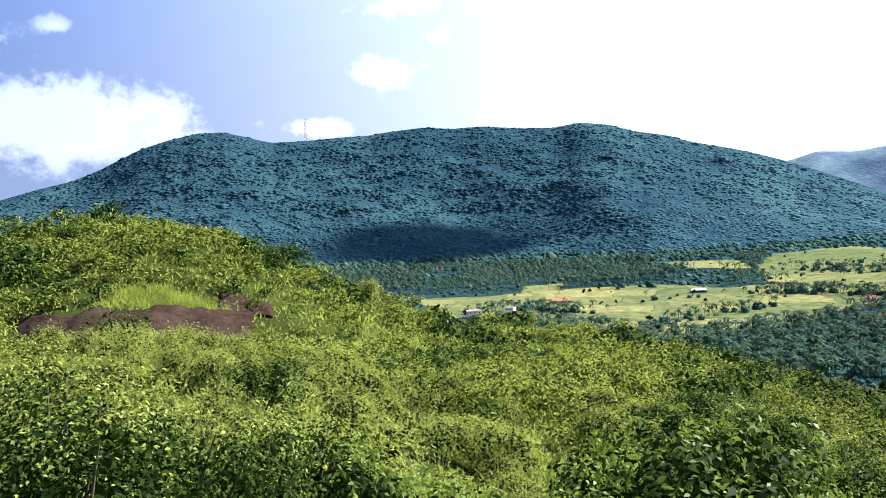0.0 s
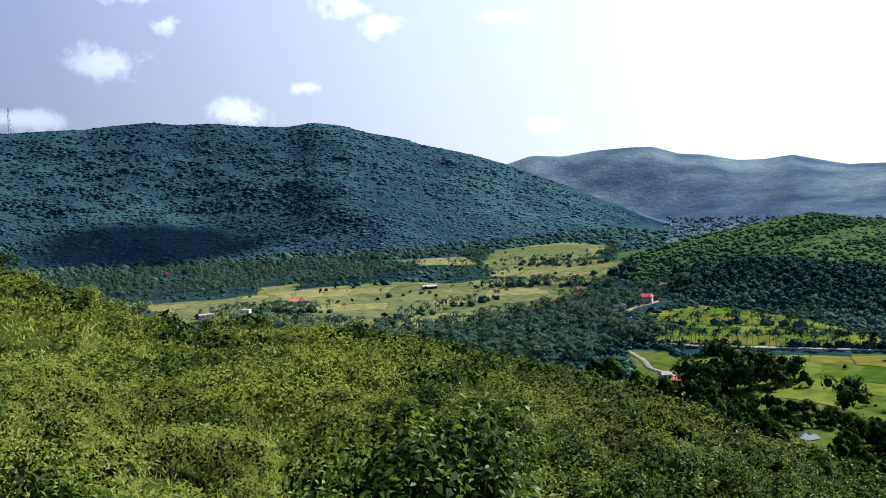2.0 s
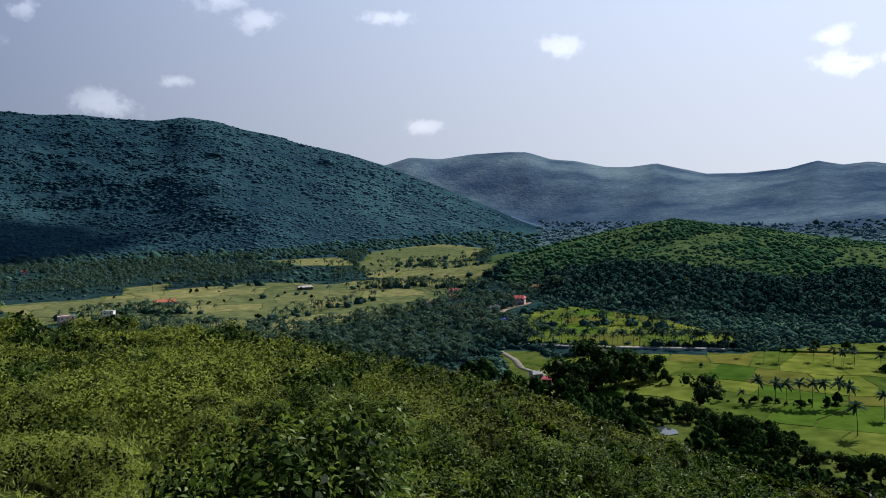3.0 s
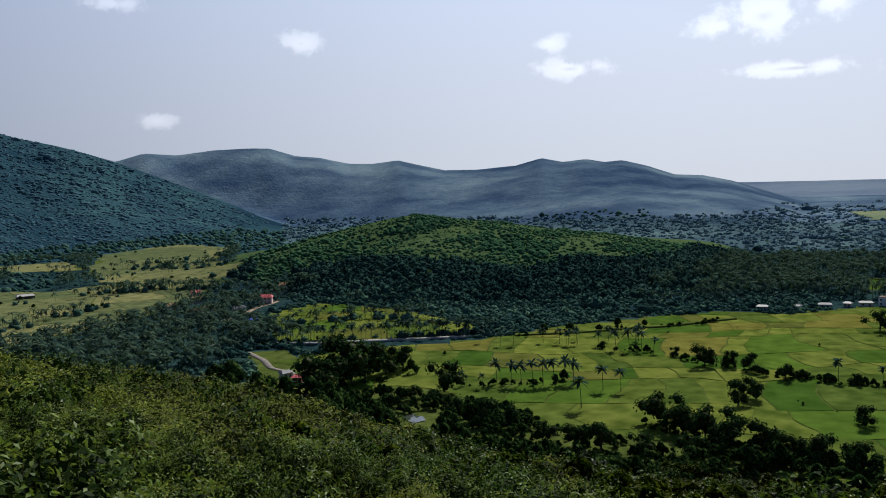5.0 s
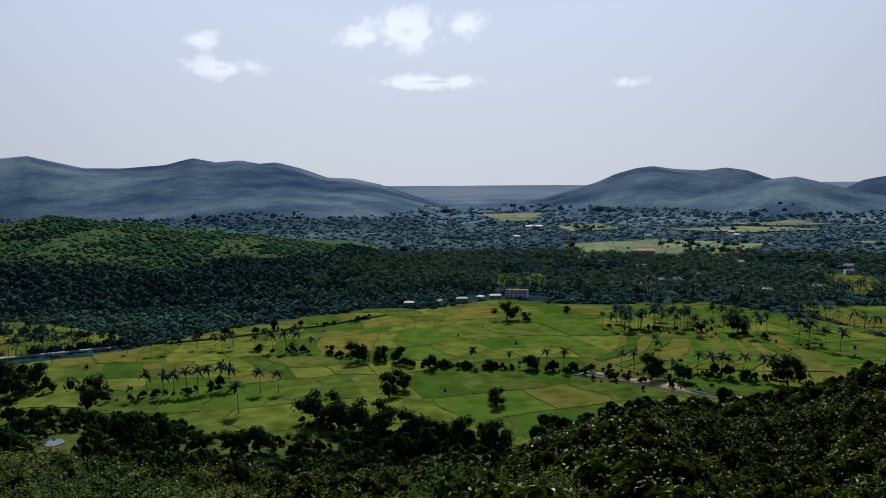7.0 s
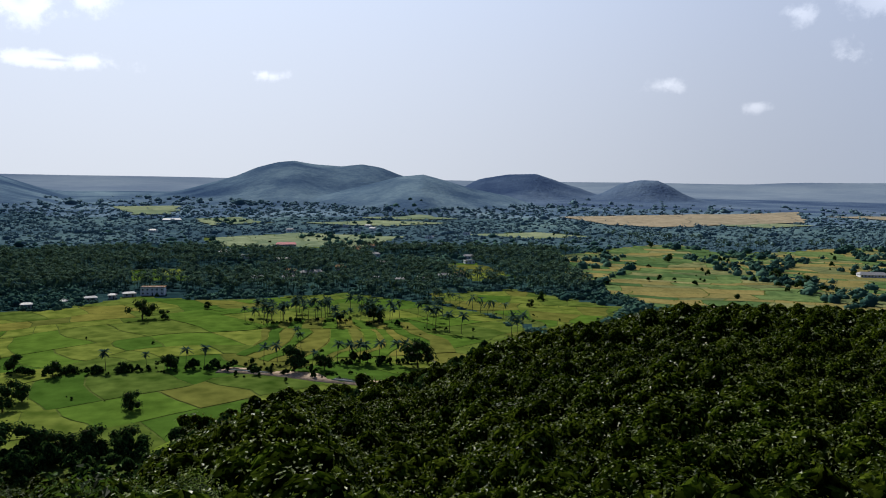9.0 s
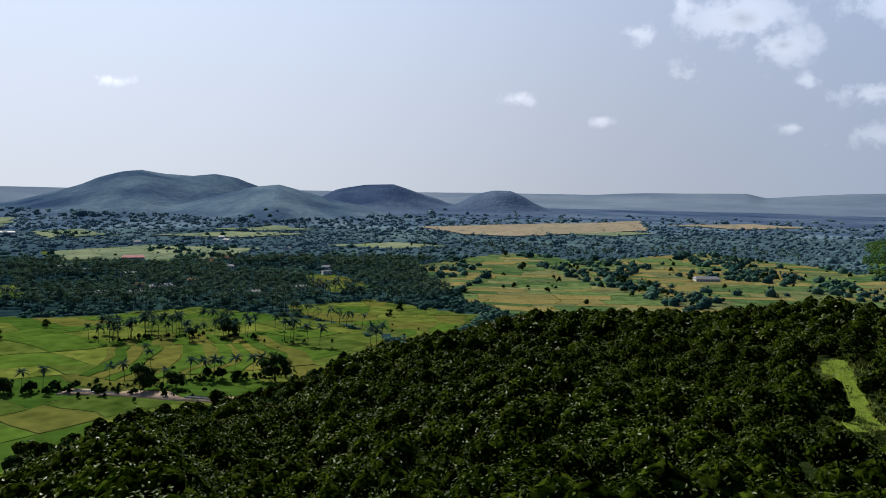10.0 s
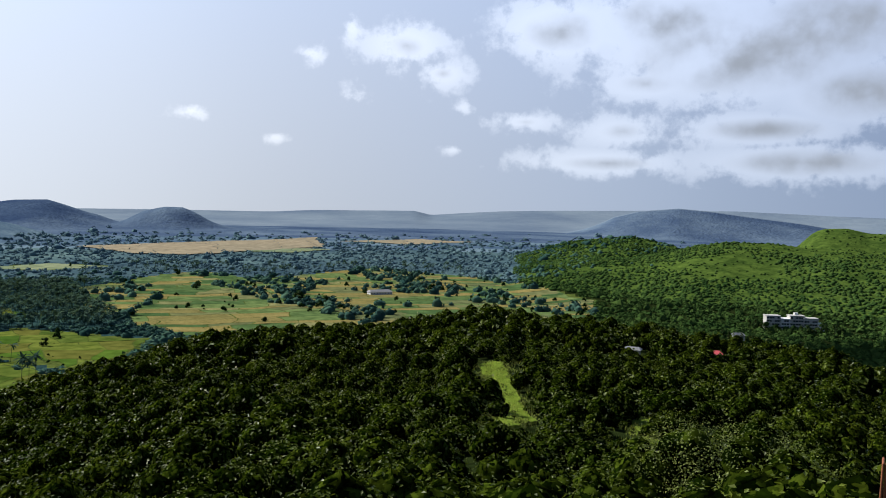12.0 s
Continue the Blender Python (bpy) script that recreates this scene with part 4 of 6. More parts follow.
hs = np.where(belt, rng.uniform(6, 12, len(hx)), np.where(open_top, 0.55, 1.0) * rng.uniform(3.2, 8.0, len(hx)) * (1 + 0.8 * fbm(hx, hy, 60.0, 2, 84)))
hxyz = np.stack([hx, hy, hz - 0.1 * hs], 1)
tall_ = m & belt & (rng.uniform(0, 1, len(hx)) < 0.75)
stuff("hill_scrub", scatter(domes, hxyz[m & ~belt], hs[m & ~belt], rng, (0.5, 0.9)), WOOD_HILL, "low green scrub over the valley hill", "scrub", True)
stuff("hill_trees", scatter(shaggy, hxyz[tall_], hs[tall_], rng, (0.7, 1.1)), WOOD_BELT, "belt of trees round the foot of the valley hill, darkened in colour as shade", "woods", True)
ha, hd, hx, hy = polar_places(19000, 126, 162, 850, 1700, rng, 1.5)
hz = land(hx, hy)
streak = fbm(hx * 0.8 + hz * 1.5, hy * 0.8 - hz, 90.0, 4, 86) - np.clip((48 - hz) / 90, 0, 0.4) - np.clip((hd - 1250) / 900, 0, 0.2)
m = (hz > 4) & (streak < np.where(rng.uniform(0, 1, len(hx)) < 0.08, 0.35, -0.01))
hs = rng.uniform(1.8, 4.6, len(hx)) * np.where(streak < -0.15, 1.5, 1.0)
stuff("hill_scrub", scatter(domes, np.stack([hx, hy, hz - 0.1 * hs], 1)[m], hs[m], rng, (0.5, 0.9)), WOOD_SPUR, "dark green scrub in streaks over the grassy hill", "scrub", True)
floor_m = ~high & ~hillc & ~distant & ~midway & (d < 2000)
palmy = floor_m & (d < 1400) & ((a < 38) | ((a > 68) & (a < 102) & (d < 1050))) & (fbm(x, y, 90.0, 2, 5) > -0.2)
m = floor_m & ~(palmy & (rng.uniform(0, 1, len(d)) < 0.8))
dell = m & (a > 127) & (d < 1100)
m &= ~dell
stuff("dell_woods", scatter(shaggy, xyz[dell], size[dell] * 1.1, rng, (0.6, 1.0)), WOOD_SPUR, "dark green woods in the dell below the hill", "woods")
for kinds, pick in ((shaggy, m & (d < 900)), (domes, m & (d >= 900))):
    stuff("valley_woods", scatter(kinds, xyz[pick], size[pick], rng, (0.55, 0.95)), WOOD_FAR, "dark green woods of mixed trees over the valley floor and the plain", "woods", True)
# coconut groves
parts = [polar_places(n, a0, a1, d0, d1, rng, 2.0) for n, a0, a1, d0, d1 in ((3000, 3, 38, 470, 830), (3600, -8, 30, 990, 1440), (4300, 66, 102, 560, 1050), (350, 100, 125, 1050, 1350), (260, 57, 67, 650, 1000), (420, 61, 68, 640, 1000))]
a, d, x, y = (np.concatenate(q) for q in zip(*parts))
keep = ~in_fields(x, y) & ~open_ground(x, y) & (d > own_edge(a) + 40) & (fbm(x, y, 90.0, 2, 5) > -0.2)
x, y = x[keep], y[keep]
z = land(x, y)
low = z < 8
xyz = np.stack([x, y, z], 1)[low]
grove = []
for _ in range(5):
    grove.append(palm_star(rng))
stuff("coconut_grove", scatter(grove, xyz, rng.uniform(10, 15, len(xyz)), rng, (0.9, 1.1), 0.05), LEAF_PALM, "dark green coconut palms crowded over the valley floor", "palms")

# scrub over the slope of the camera's hill, and the wood over its spur


def crown(n, leaf, rng, lobes=5, full=False, slim=0.3, within=0.86, loose=0.42, sprays=0):
    """A bush or small crown of unit width: a main head with lesser heads round it, leaves on their outsides, a close core or loose sprays within."""
    lob = [(0.0, 0.0, 0.42, 0.3)]
    for k in range(lobes):
        t = k * 2 * math.pi / lobes + rng.uniform(-0.5, 0.5)
        lob.append((0.3 * math.cos(t), 0.3 * math.sin(t), rng.uniform(0.2, 0.46), rng.uniform(0.14, 0.25)))
    pts, out = lumpy_points(lob, n, rng, 0.6 if sprays else 0.9)
    if sprays:
        deep_p, deep_d = lumpy_points(lob, sprays, rng, within * 0.6)
        deep_p = np.array([0, 0, 0.3]) + (deep_p - np.array([0, 0, 0.3])) * (0.8, 0.8, 0.85)
        inside_v, inside_f = leaves(deep_p, deep_d, leaf * 1.7, leaf * 0.42, rng, loose=0.5)
    else:
        inside_v, inside_f = core(lob if full else lob[:1] + lob[1::2], within)
    v, f = join([(inside_v, inside_f), leaves(pts, out, leaf, leaf * slim, rng, loose=loose)])
    return v, f, np.where(np.arange(len(f)) < len(inside_f), 2 if sprays else 1, 0)


def in_sight(x, y, top):
    """Whether a bush's top stands above the ground before it, seen from the summit; some hidden ones are kept too."""
    worst = np.maximum.accumulate(rise, 0)
    i = np.clip(np.searchsorted(dist, np.hypot(x, y)) - 2, 0, nd - 1)
    j = np.clip(np.searchsorted(bear, bearing_of(x, y)), 0, na - 1)
    up = np.degrees(np.arctan2(land(x, y) + top - 100, np.hypot(x, y)))
    return ((up > worst[i, j]) | (rng.uniform(0, 1, len(x)) < 0.06)) & (up > -23.2)


def grid_places(step, a0, a1, d0, d1, rng):
    """Places about a step apart, jittered, within bearings and distances."""
    n = int(2 * d1 / step)
    gx, gy = np.meshgrid(np.linspace(-d1, d1, n), np.linspace(-d1, d1, n))
    gx = (gx + rng.uniform(-0.45, 0.45, gx.shape) * step).ravel()
    gy = (gy + rng.uniform(-0.45, 0.45, gy.shape) * step).ravel()
    a, d = bearing_of(gx, gy), np.hypot(gx, gy)
    m = (a > a0) & (a < a1) & (d >= d0) & (d < d1)
    return a[m], d[m], gx[m], gy[m]


TIERS_SLOPE = [(3.1, 34, 60, [crown(480, 0.05, rng, 8, slim=0.18, loose=0.6, sprays=210) for _ in range(5)]), (3.1, 60, 100, [crown(240, 0.066, rng, 7, slim=0.18, loose=0.6, sprays=120) for _ in range(6)]), (4.0, 100, 300, [crown(90, 0.095, rng, 6, slim=0.22, loose=0.55, sprays=56) for _ in range(8)])]
for (step, d0, d1, kinds), close_kinds in zip(TIERS_SLOPE, ([crown(230, 0.05, rng, 6, True) for _ in range(4)], [crown(130, 0.065, rng, 6, True) for _ in range(4)], [crown(48, 0.1, rng, 4) for _ in range(5)])):
    a, d, x, y = grid_places(step, -38, 84, d0, d1, rng)
    keep = (rng.uniform(0, 1, len(a)) < 0.9) & (d < own_edge(a) + 35) & ~((a < -13) & (a > -27.3) & (d > 84) & (d < 115)) & ~((a > -22.5) & (a < -15) & (d > 110) & (d < 121))
    a, d, x, y = a[keep], d[keep], x[keep], y[keep]
    size = step * 1.3 * np.exp(rng.normal(0, 0.42, len(d))) * (1 + 0.9 * fbm(x, y, 22.0, 2, 11)) * np.where((a < -11) & (a > -29) & (d < 86), 0.6, 1.0) * np.where((a > -6) & (d > 120), 0.7, 1.0)
    size = np.minimum(size, step * 1.85)
    m = in_sight(x, y, size * 0.8)
    a, d, x, y, size = a[m], d[m], x[m], y[m], size[m]
    xyz = np.stack([x, y, land(x, y) - 0.15 * size], 1)
    own = rng.normal(0, 1, len(x))
    deep = (fbm(x, y, 10.0, 2, 17) + 0.1 * own > np.where(a < -8, 0.4, 0.3)) | (own > np.where(a < -8, 1.9, 1.45))
    # tone goes by bearing: side-lit scrub paler, backlit scrub darker, as painted light
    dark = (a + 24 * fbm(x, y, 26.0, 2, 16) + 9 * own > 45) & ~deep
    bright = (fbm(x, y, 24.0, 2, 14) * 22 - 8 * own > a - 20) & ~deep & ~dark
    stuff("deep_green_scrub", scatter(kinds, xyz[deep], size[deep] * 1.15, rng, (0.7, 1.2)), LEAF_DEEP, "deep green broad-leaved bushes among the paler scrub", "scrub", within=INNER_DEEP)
    stuff("sunny_scrub", scatter(kinds, xyz[bright], size[bright], rng, (0.6, 1.05)), LEAF_SUNNY, "bright yellow-green scrub on the hillside, the sunlight in its colour", "scrub", within=INNER_SUNNY)
    stuff("dark_scrub", scatter(close_kinds, xyz[dark], size[dark], rng, (0.6, 1.1)), LEAF_BACKLIT, "dark green scrub on the steep side of the hill, its backlit shade in the colour", "scrub", within=CORE_WOOD)
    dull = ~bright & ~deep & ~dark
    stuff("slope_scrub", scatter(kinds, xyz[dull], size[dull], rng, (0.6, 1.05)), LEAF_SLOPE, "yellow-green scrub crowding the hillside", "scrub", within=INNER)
GAPS = [[(125.6, 214), (128.7, 214), (129.6, 170), (130.8, 126), (129.6, 107), (127.2, 105), (126.3, 150)], [(136.5, 145), (138.6, 145), (139.2, 108), (136.8, 106)], [(92.4, 415), (95.2, 432), (95.4, 280), (93.2, 278)], [(140.9, 313), (142.9, 313), (142.7, 262), (141.1, 262)], [(135.7, 296), (137.5, 296), (137.4, 250), (135.8, 250)]]
TIERS_SPUR = [(3.6, 28, 70, [crown(360, 0.042, rng, 7, True) for _ in range(5)]), (4.6, 70, 115, [crown(260, 0.056, rng, 7, True) for _ in range(6)]), (5.6, 115, 235, [crown(170, 0.064, rng, 6, True) for _ in range(8)]), (7.4, 235, 540, [crown(42, 0.105, rng, 4) for _ in range(8)])]
for step, d0, d1, kinds in TIERS_SPUR:
    a, d, x, y = grid_places(step, 74, 162, d0, d1, rng)
    keep = d < own_edge(a) + 60
    for gap in GAPS:
        keep &= ~inside([place(*p) for p in gap], x + 7 * fbm(x, y, 14.0, 2, 91), y + 7 * fbm(x, y, 14.0, 2, 92))
    a, d, x, y = a[keep], d[keep], x[keep], y[keep]
    size = step * 1.35 * np.exp(rng.normal(0, 0.34, len(d))) * (1 + 0.8 * fbm(x, y, 26.0, 2, 12))
    size = np.minimum(size, step * 1.9) * np.where((np.abs(bearing_of(x, y) - 128) < 3) & (d > 92) & (d < 125), 0.6, 1.0)
    m = in_sight(x, y, size * 0.8)
    x, y, size = x[m], y[m], size[m]
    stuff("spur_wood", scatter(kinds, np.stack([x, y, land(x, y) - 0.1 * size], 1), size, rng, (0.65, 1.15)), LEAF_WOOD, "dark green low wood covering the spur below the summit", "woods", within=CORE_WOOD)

# scrub and trees where the hill meets the fields, and bushes among the plots
edge_trees = [crown(34, 0.14, rng, 4) for _ in range(6)]
a, d, x, y = polar_places(3800, 28, 100, 215, 440, rng, 1.2)
keep = ~in_fields(x, y) & ~open_ground(x, y) & (d > own_edge(a) - 10) & (fbm(x, y, 40.0, 2, 15) > -0.32)
x, y = x[keep], y[keep]
size = rng.uniform(2.5, 7.5, len(x)) * (1 + 0.8 * fbm(x, y, 30.0, 2, 19))
stuff("valley_edge_scrub", scatter(edge_trees, np.stack([x, y, land(x, y) - 0.2], 1), size, rng, (0.9, 1.5)), LEAF_TREE, "dark green shrubs and trees along the foot of the hill", "scrub", within=CORE_TREE)
a, d, x, y = polar_places(5200, 0, 134, 330, 1600, rng, 1.0)
lines = np.abs(np.sin((x * 0.35 + y * 0.94 + 60 * fbm(x, y, 150.0, 2, 33)) / 42.0))
keep = in_fields(x, y) & ((lines < np.where(a > 98, 0.16, 0.07)) | (rng.uniform(0, 1, len(x)) < np.where(a > 98, 0.03, np.where(a < 31, 0.09, 0.04)))) & (d < 1700)
keep |= in_fields(x, y) & (a > 98) & (fbm(x, y, 110.0, 2, 52) > 0.2)
x, y, d = x[keep], y[keep], d[keep]
size = np.where(d < 640, rng.uniform(0.8, 3.2, len(x)), rng.uniform(2.5, 7.0, len(x)))
stuff("field_bushes", scatter(edge_trees, np.stack([x, y, land(x, y) - 0.1], 1), size, rng, (0.9, 1.5)), LEAF_TREE, "small dark bushes and trees along the bunds of the fields", "bushes", within=CORE_TREE)
# bushes along the river, the canal and the roads
lines_v = []
for rows, off, n in (([(76.5, 421), (81.5, 405), (87.6, 383), (90.6, 371)], 9, 70), ([(48.8, 538), (53.1, 548), (58.9, 570), (63.1, 605)], 4, 60), ([(27.5, 560), (34.4, 541), (45.2, 538)], 7, 60), ([(66, 436), (70, 431), (76.5, 421)], 5, 40), ([(43.4, 372), (46, 346), (50, 332), (56, 312)], 9, 60), ([(57.5, 338), (60, 328), (63, 318), (66, 312), (70, 303)], 4, 70), ([(59, 473), (62, 453), (66, 432), (70, 429), (76, 427)], 3, 60),
                      ([(44.8, 406), (48.3, 406), (52, 410)], 2, 30), ([(54, 494), (58, 484)], 2, 16), ([(76, 428), (84, 427), (91, 426)], 4, 80), ([(34, 412), (38, 428), (41, 448)], 8, 40), ([(79, 548), (84, 552), (92, 515)], 5, 40)):
    line = np.array([place(*q) for q in rows])
    t = rng.uniform(0, len(line) - 1, n)
    k = np.arange(len(line))
    lines_v.append(np.stack([np.interp(t, k, line[:, 0]) + rng.normal(0, off * 0.6, n) , np.interp(t, k, line[:, 1]) + rng.choice([-1, 1], n) * off + rng.normal(0, 2, n)], 1))
xy = np.concatenate(lines_v)
xy = xy[~open_ground(xy[:, 0], xy[:, 1])]
size = np.exp(rng.normal(1.0, 0.5, len(xy)))
stuff("waterside_bushes", scatter(edge_trees, np.c_[xy, land(xy[:, 0], xy[:, 1]) - 0.1], size, rng, (0.9, 1.5)), LEAF_TREE, "dark bushes along the river, canal and road", "bushes", within=CORE_TREE)
# copses and palms standing inside the farmland
a, d, x, y = polar_places(13000, 0, 134, 640, 2450, rng, 1.3)
lie = fbm(x * 0.45 + y * 0.2, y * 1.3, 90.0, 3, 58)
keep = in_fields(x, y) & ((lie > np.where(a > 98, 0.12, np.where(a > 66, -0.02, 0.13))) | ((a > 98) & (np.abs(np.sin((d + 130 * fbm(x, y, 210.0, 2, 59)) / 40.0)) < 0.1) & (fbm(x, y, 140.0, 2, 60) > -0.12))) & ((a < 31) | (a > 98) | (d > 1000)) & (d < np.where(a > 98, 1600, 2450)) & ~open_ground(x, y)
x, y, a, d = x[keep], y[keep], a[keep], d[keep]
xyz = np.stack([x, y, land(x, y) - 0.2], 1)
palms = (rng.uniform(0, 1, len(x)) < 0.6) & (a < 31)
size = rng.uniform(5, 13, len(x)) * np.where(a > 98, 1.15, 1.0)
stuff("field_copse", scatter(shaggy, xyz[~palms], size[~palms], rng, (0.6, 1.0)), WOOD_FAR, "dark copses and hedges of trees between the fields", "trees", True)
stuff("field_grove", scatter(grove, xyz[palms], rng.uniform(9, 14, palms.sum()), rng, (0.9, 1.1), 0.05), LEAF_PALM, "coconut palms in clusters between the fields", "palms")
# belts of palms between the plots of the valley
belts = []
for rows, n, wide in (([(21.5, 905), (24, 915), (27, 900), (30, 860)], 230, 26), ([(14.5, 690), (18, 740), (21.5, 800)], 60, 12), ([(2.5, 790), (4.6, 800), (6.2, 810)], 60, 18), ([(6.5, 790), (9.5, 760)], 45, 14), ([(24, 1180), (28.5, 1150)], 90, 30), ([(33, 620), (38, 632), (43, 610)], 40, 6)):
    line = np.array([place(*q) for q in rows])
    t, k = rng.uniform(0, len(line) - 1, n), np.arange(len(line))
    belts.append(np.stack([np.interp(t, k, line[:, 0]), np.interp(t, k, line[:, 1])], 1) + rng.normal(0, wide * 0.5, (n, 2)))
xy = np.concatenate(belts)
leafy = rng.uniform(0, 1, len(xy)) < 0.3
xyz = np.c_[xy, land(xy[:, 0], xy[:, 1])]
stuff("field_grove", scatter(grove, xyz[~leafy], rng.uniform(8, 13, (~leafy).sum()), rng, (0.9, 1.1), 0.05), LEAF_PALM, "belts of coconut palms between the valley plots", "palms")
stuff("field_copse", scatter(shaggy, xyz[leafy], rng.uniform(5, 11, leafy.sum()), rng, (0.6, 1.0)), WOOD_FAR, "dark broad-leaved trees among the palm belts", "trees", True)
# grass on the clearings: blades in tufts
for outline, n, long_ in (([(-22.6, 116), (-20.5, 122), (-18.5, 121), (-16, 117), (-14.6, 114), (-18, 113.5)], 5000, 0.7), ([(126.3, 207), (128.4, 212), (129.2, 169), (130.5, 127), (127.7, 106), (127.1, 151)], 5000, 0.5), ([(136.8, 139), (138.3, 142), (138.7, 117), (137.2, 109)], 2000, 0.5)):
    poly = np.array([place(*q) for q in outline])
    x, y = (rng.uniform(poly[:, k].min() - 2, poly[:, k].max() + 2, n * 3) for k in (0, 1))
    m = inside([tuple(q) for q in poly], x + rng.normal(0, 1.5, n * 3), y + rng.normal(0, 1.5, n * 3))
    x, y = x[m][:n], y[m][:n]
    up = np.stack([rng.normal(0, 0.5, len(x)), rng.normal(0, 0.5, len(x)), np.ones(len(x))], 1)
    side = np.cross(up, rng.normal(0, 1, (len(x), 3)))
    side *= (0.09 / np.linalg.norm(side, axis=1))[:, None]
    base = np.stack([x, y, land(x, y) + 0.3], 1)
    ln = (long_ * rng.uniform(0.4, 1.3, len(x)))[:, None]
    v = np.stack([base - side, base + side, base + up * ln * 0.6 + side * 0.7, base + up * ln], 1).reshape(-1, 3)
    stuff("slope_grass", (v, np.arange(len(v)).reshape(-1, 4), np.zeros(len(x), int)), LEAF_SUNNY, "bright tufts of long grass on the clearing", "grass")
# grass and herbs over the open ground of the slope
a, d, x, y = (np.concatenate(q) for q in zip(polar_places(26000, -38, 16, 9, 180, rng, 0.6), polar_places(12000, 4, 80, 9, 48, rng, 1.0)))
m = (d < own_edge(a) + 5) & ~((a < -11) & (d < 14)) & ~((a < -13) & (a > -27.3) & (d > 90) & (d < 115)) & (np.degrees(np.arctan2(land(x, y) - 100, d)) > -24.5)
x, y, d = x[m], y[m], d[m]
up = np.stack([rng.normal(0, 0.6, len(x)), rng.normal(0, 0.6, len(x)), np.ones(len(x))], 1)
side = np.cross(up, rng.normal(0, 1, (len(x), 3)))
side *= ((0.012 + 0.0011 * d) / np.linalg.norm(side, axis=1))[:, None]
base = np.stack([x, y, land(x, y) - 0.03], 1)
ln = ((0.16 + 0.004 * d) * rng.uniform(0.4, 1.4, len(x)))[:, None]
v = np.stack([base - side, base + side, base + up * ln * 0.6 + side * 0.8, base + up * ln], 1).reshape(-1, 3)
stuff("hillside_grass", (v, np.arange(len(v)).reshape(-1, 4), np.zeros(len(x), int)), LEAF_SUNNY, "yellow-green grass and herbs between the shrubs", "grass")
# small bushes breaking the edges of the clearings
low_bush = [crown(90, 0.08, rng, 5, slim=0.2, loose=0.55, sprays=30) for _ in range(4)]
a, d, x, y = (np.concatenate(q) for q in zip(polar_places(300, 126.0, 130.8, 104, 214, rng, 2.0), polar_places(60, 136.6, 138.8, 106, 144, rng, 2.0)))
rim = np.array([min(abs(a_ - np.interp(d_, [106, 127, 169, 212], [127.4, 127.3, 127.1, 126.3])), abs(a_ - np.interp(d_, [106, 127, 169, 212], [128.6, 130.5, 129.2, 128.4]))) for a_, d_ in zip(a, d)])
m = (rim < 0.45) | (rng.uniform(0, 1, len(a)) < 0.25)
size = rng.uniform(0.8, 3.2, m.sum())
stuff("clearing_bushes", scatter(low_bush, np.stack([x, y, land(x, y) + 0.2], 1)[m], size, rng, (0.6, 1.0)), LEAF_SLOPE, "low bushes round the grass clearings", "bushes", within=INNER)
# short grass round the summit
a = rng.uniform(-60, 300, 16000)
d = rng.uniform(1.5, 3.8, 16000) ** 1.8
x, y = d * np.sin(np.radians(a)), d * np.cos(np.radians(a))
up = np.stack([rng.normal(0, 0.5, len(x)), rng.normal(0, 0.5, len(x)), np.ones(len(x))], 1)
side = np.cross(up, rng.normal(0, 1, (len(x), 3)))
side *= (0.008 / np.linalg.norm(side, axis=1))[:, None]
base = np.stack([x, y, land(x, y) - 0.01], 1)
ln = ((0.06 + 0.012 * d) * rng.uniform(0.5, 1.5, len(x)))[:, None]
v = np.stack([base - side, base + side, base + up * ln * 0.6 + side * 0.8, base + up * ln], 1).reshape(-1, 3)
stuff("summit_grass", (v, np.arange(len(v)).reshape(-1, 4), np.zeros(len(x), int)), LEAF_SLOPE, "short green grass on the bare summit", "grass")
# ---- shrubs near the summit ----


def lob_middle(lob, p):
    """Draws points in towards the middle of the heads."""
    mid = np.mean([q[:3] for q in lob], 0)
    return mid + (p - mid) * 0.72


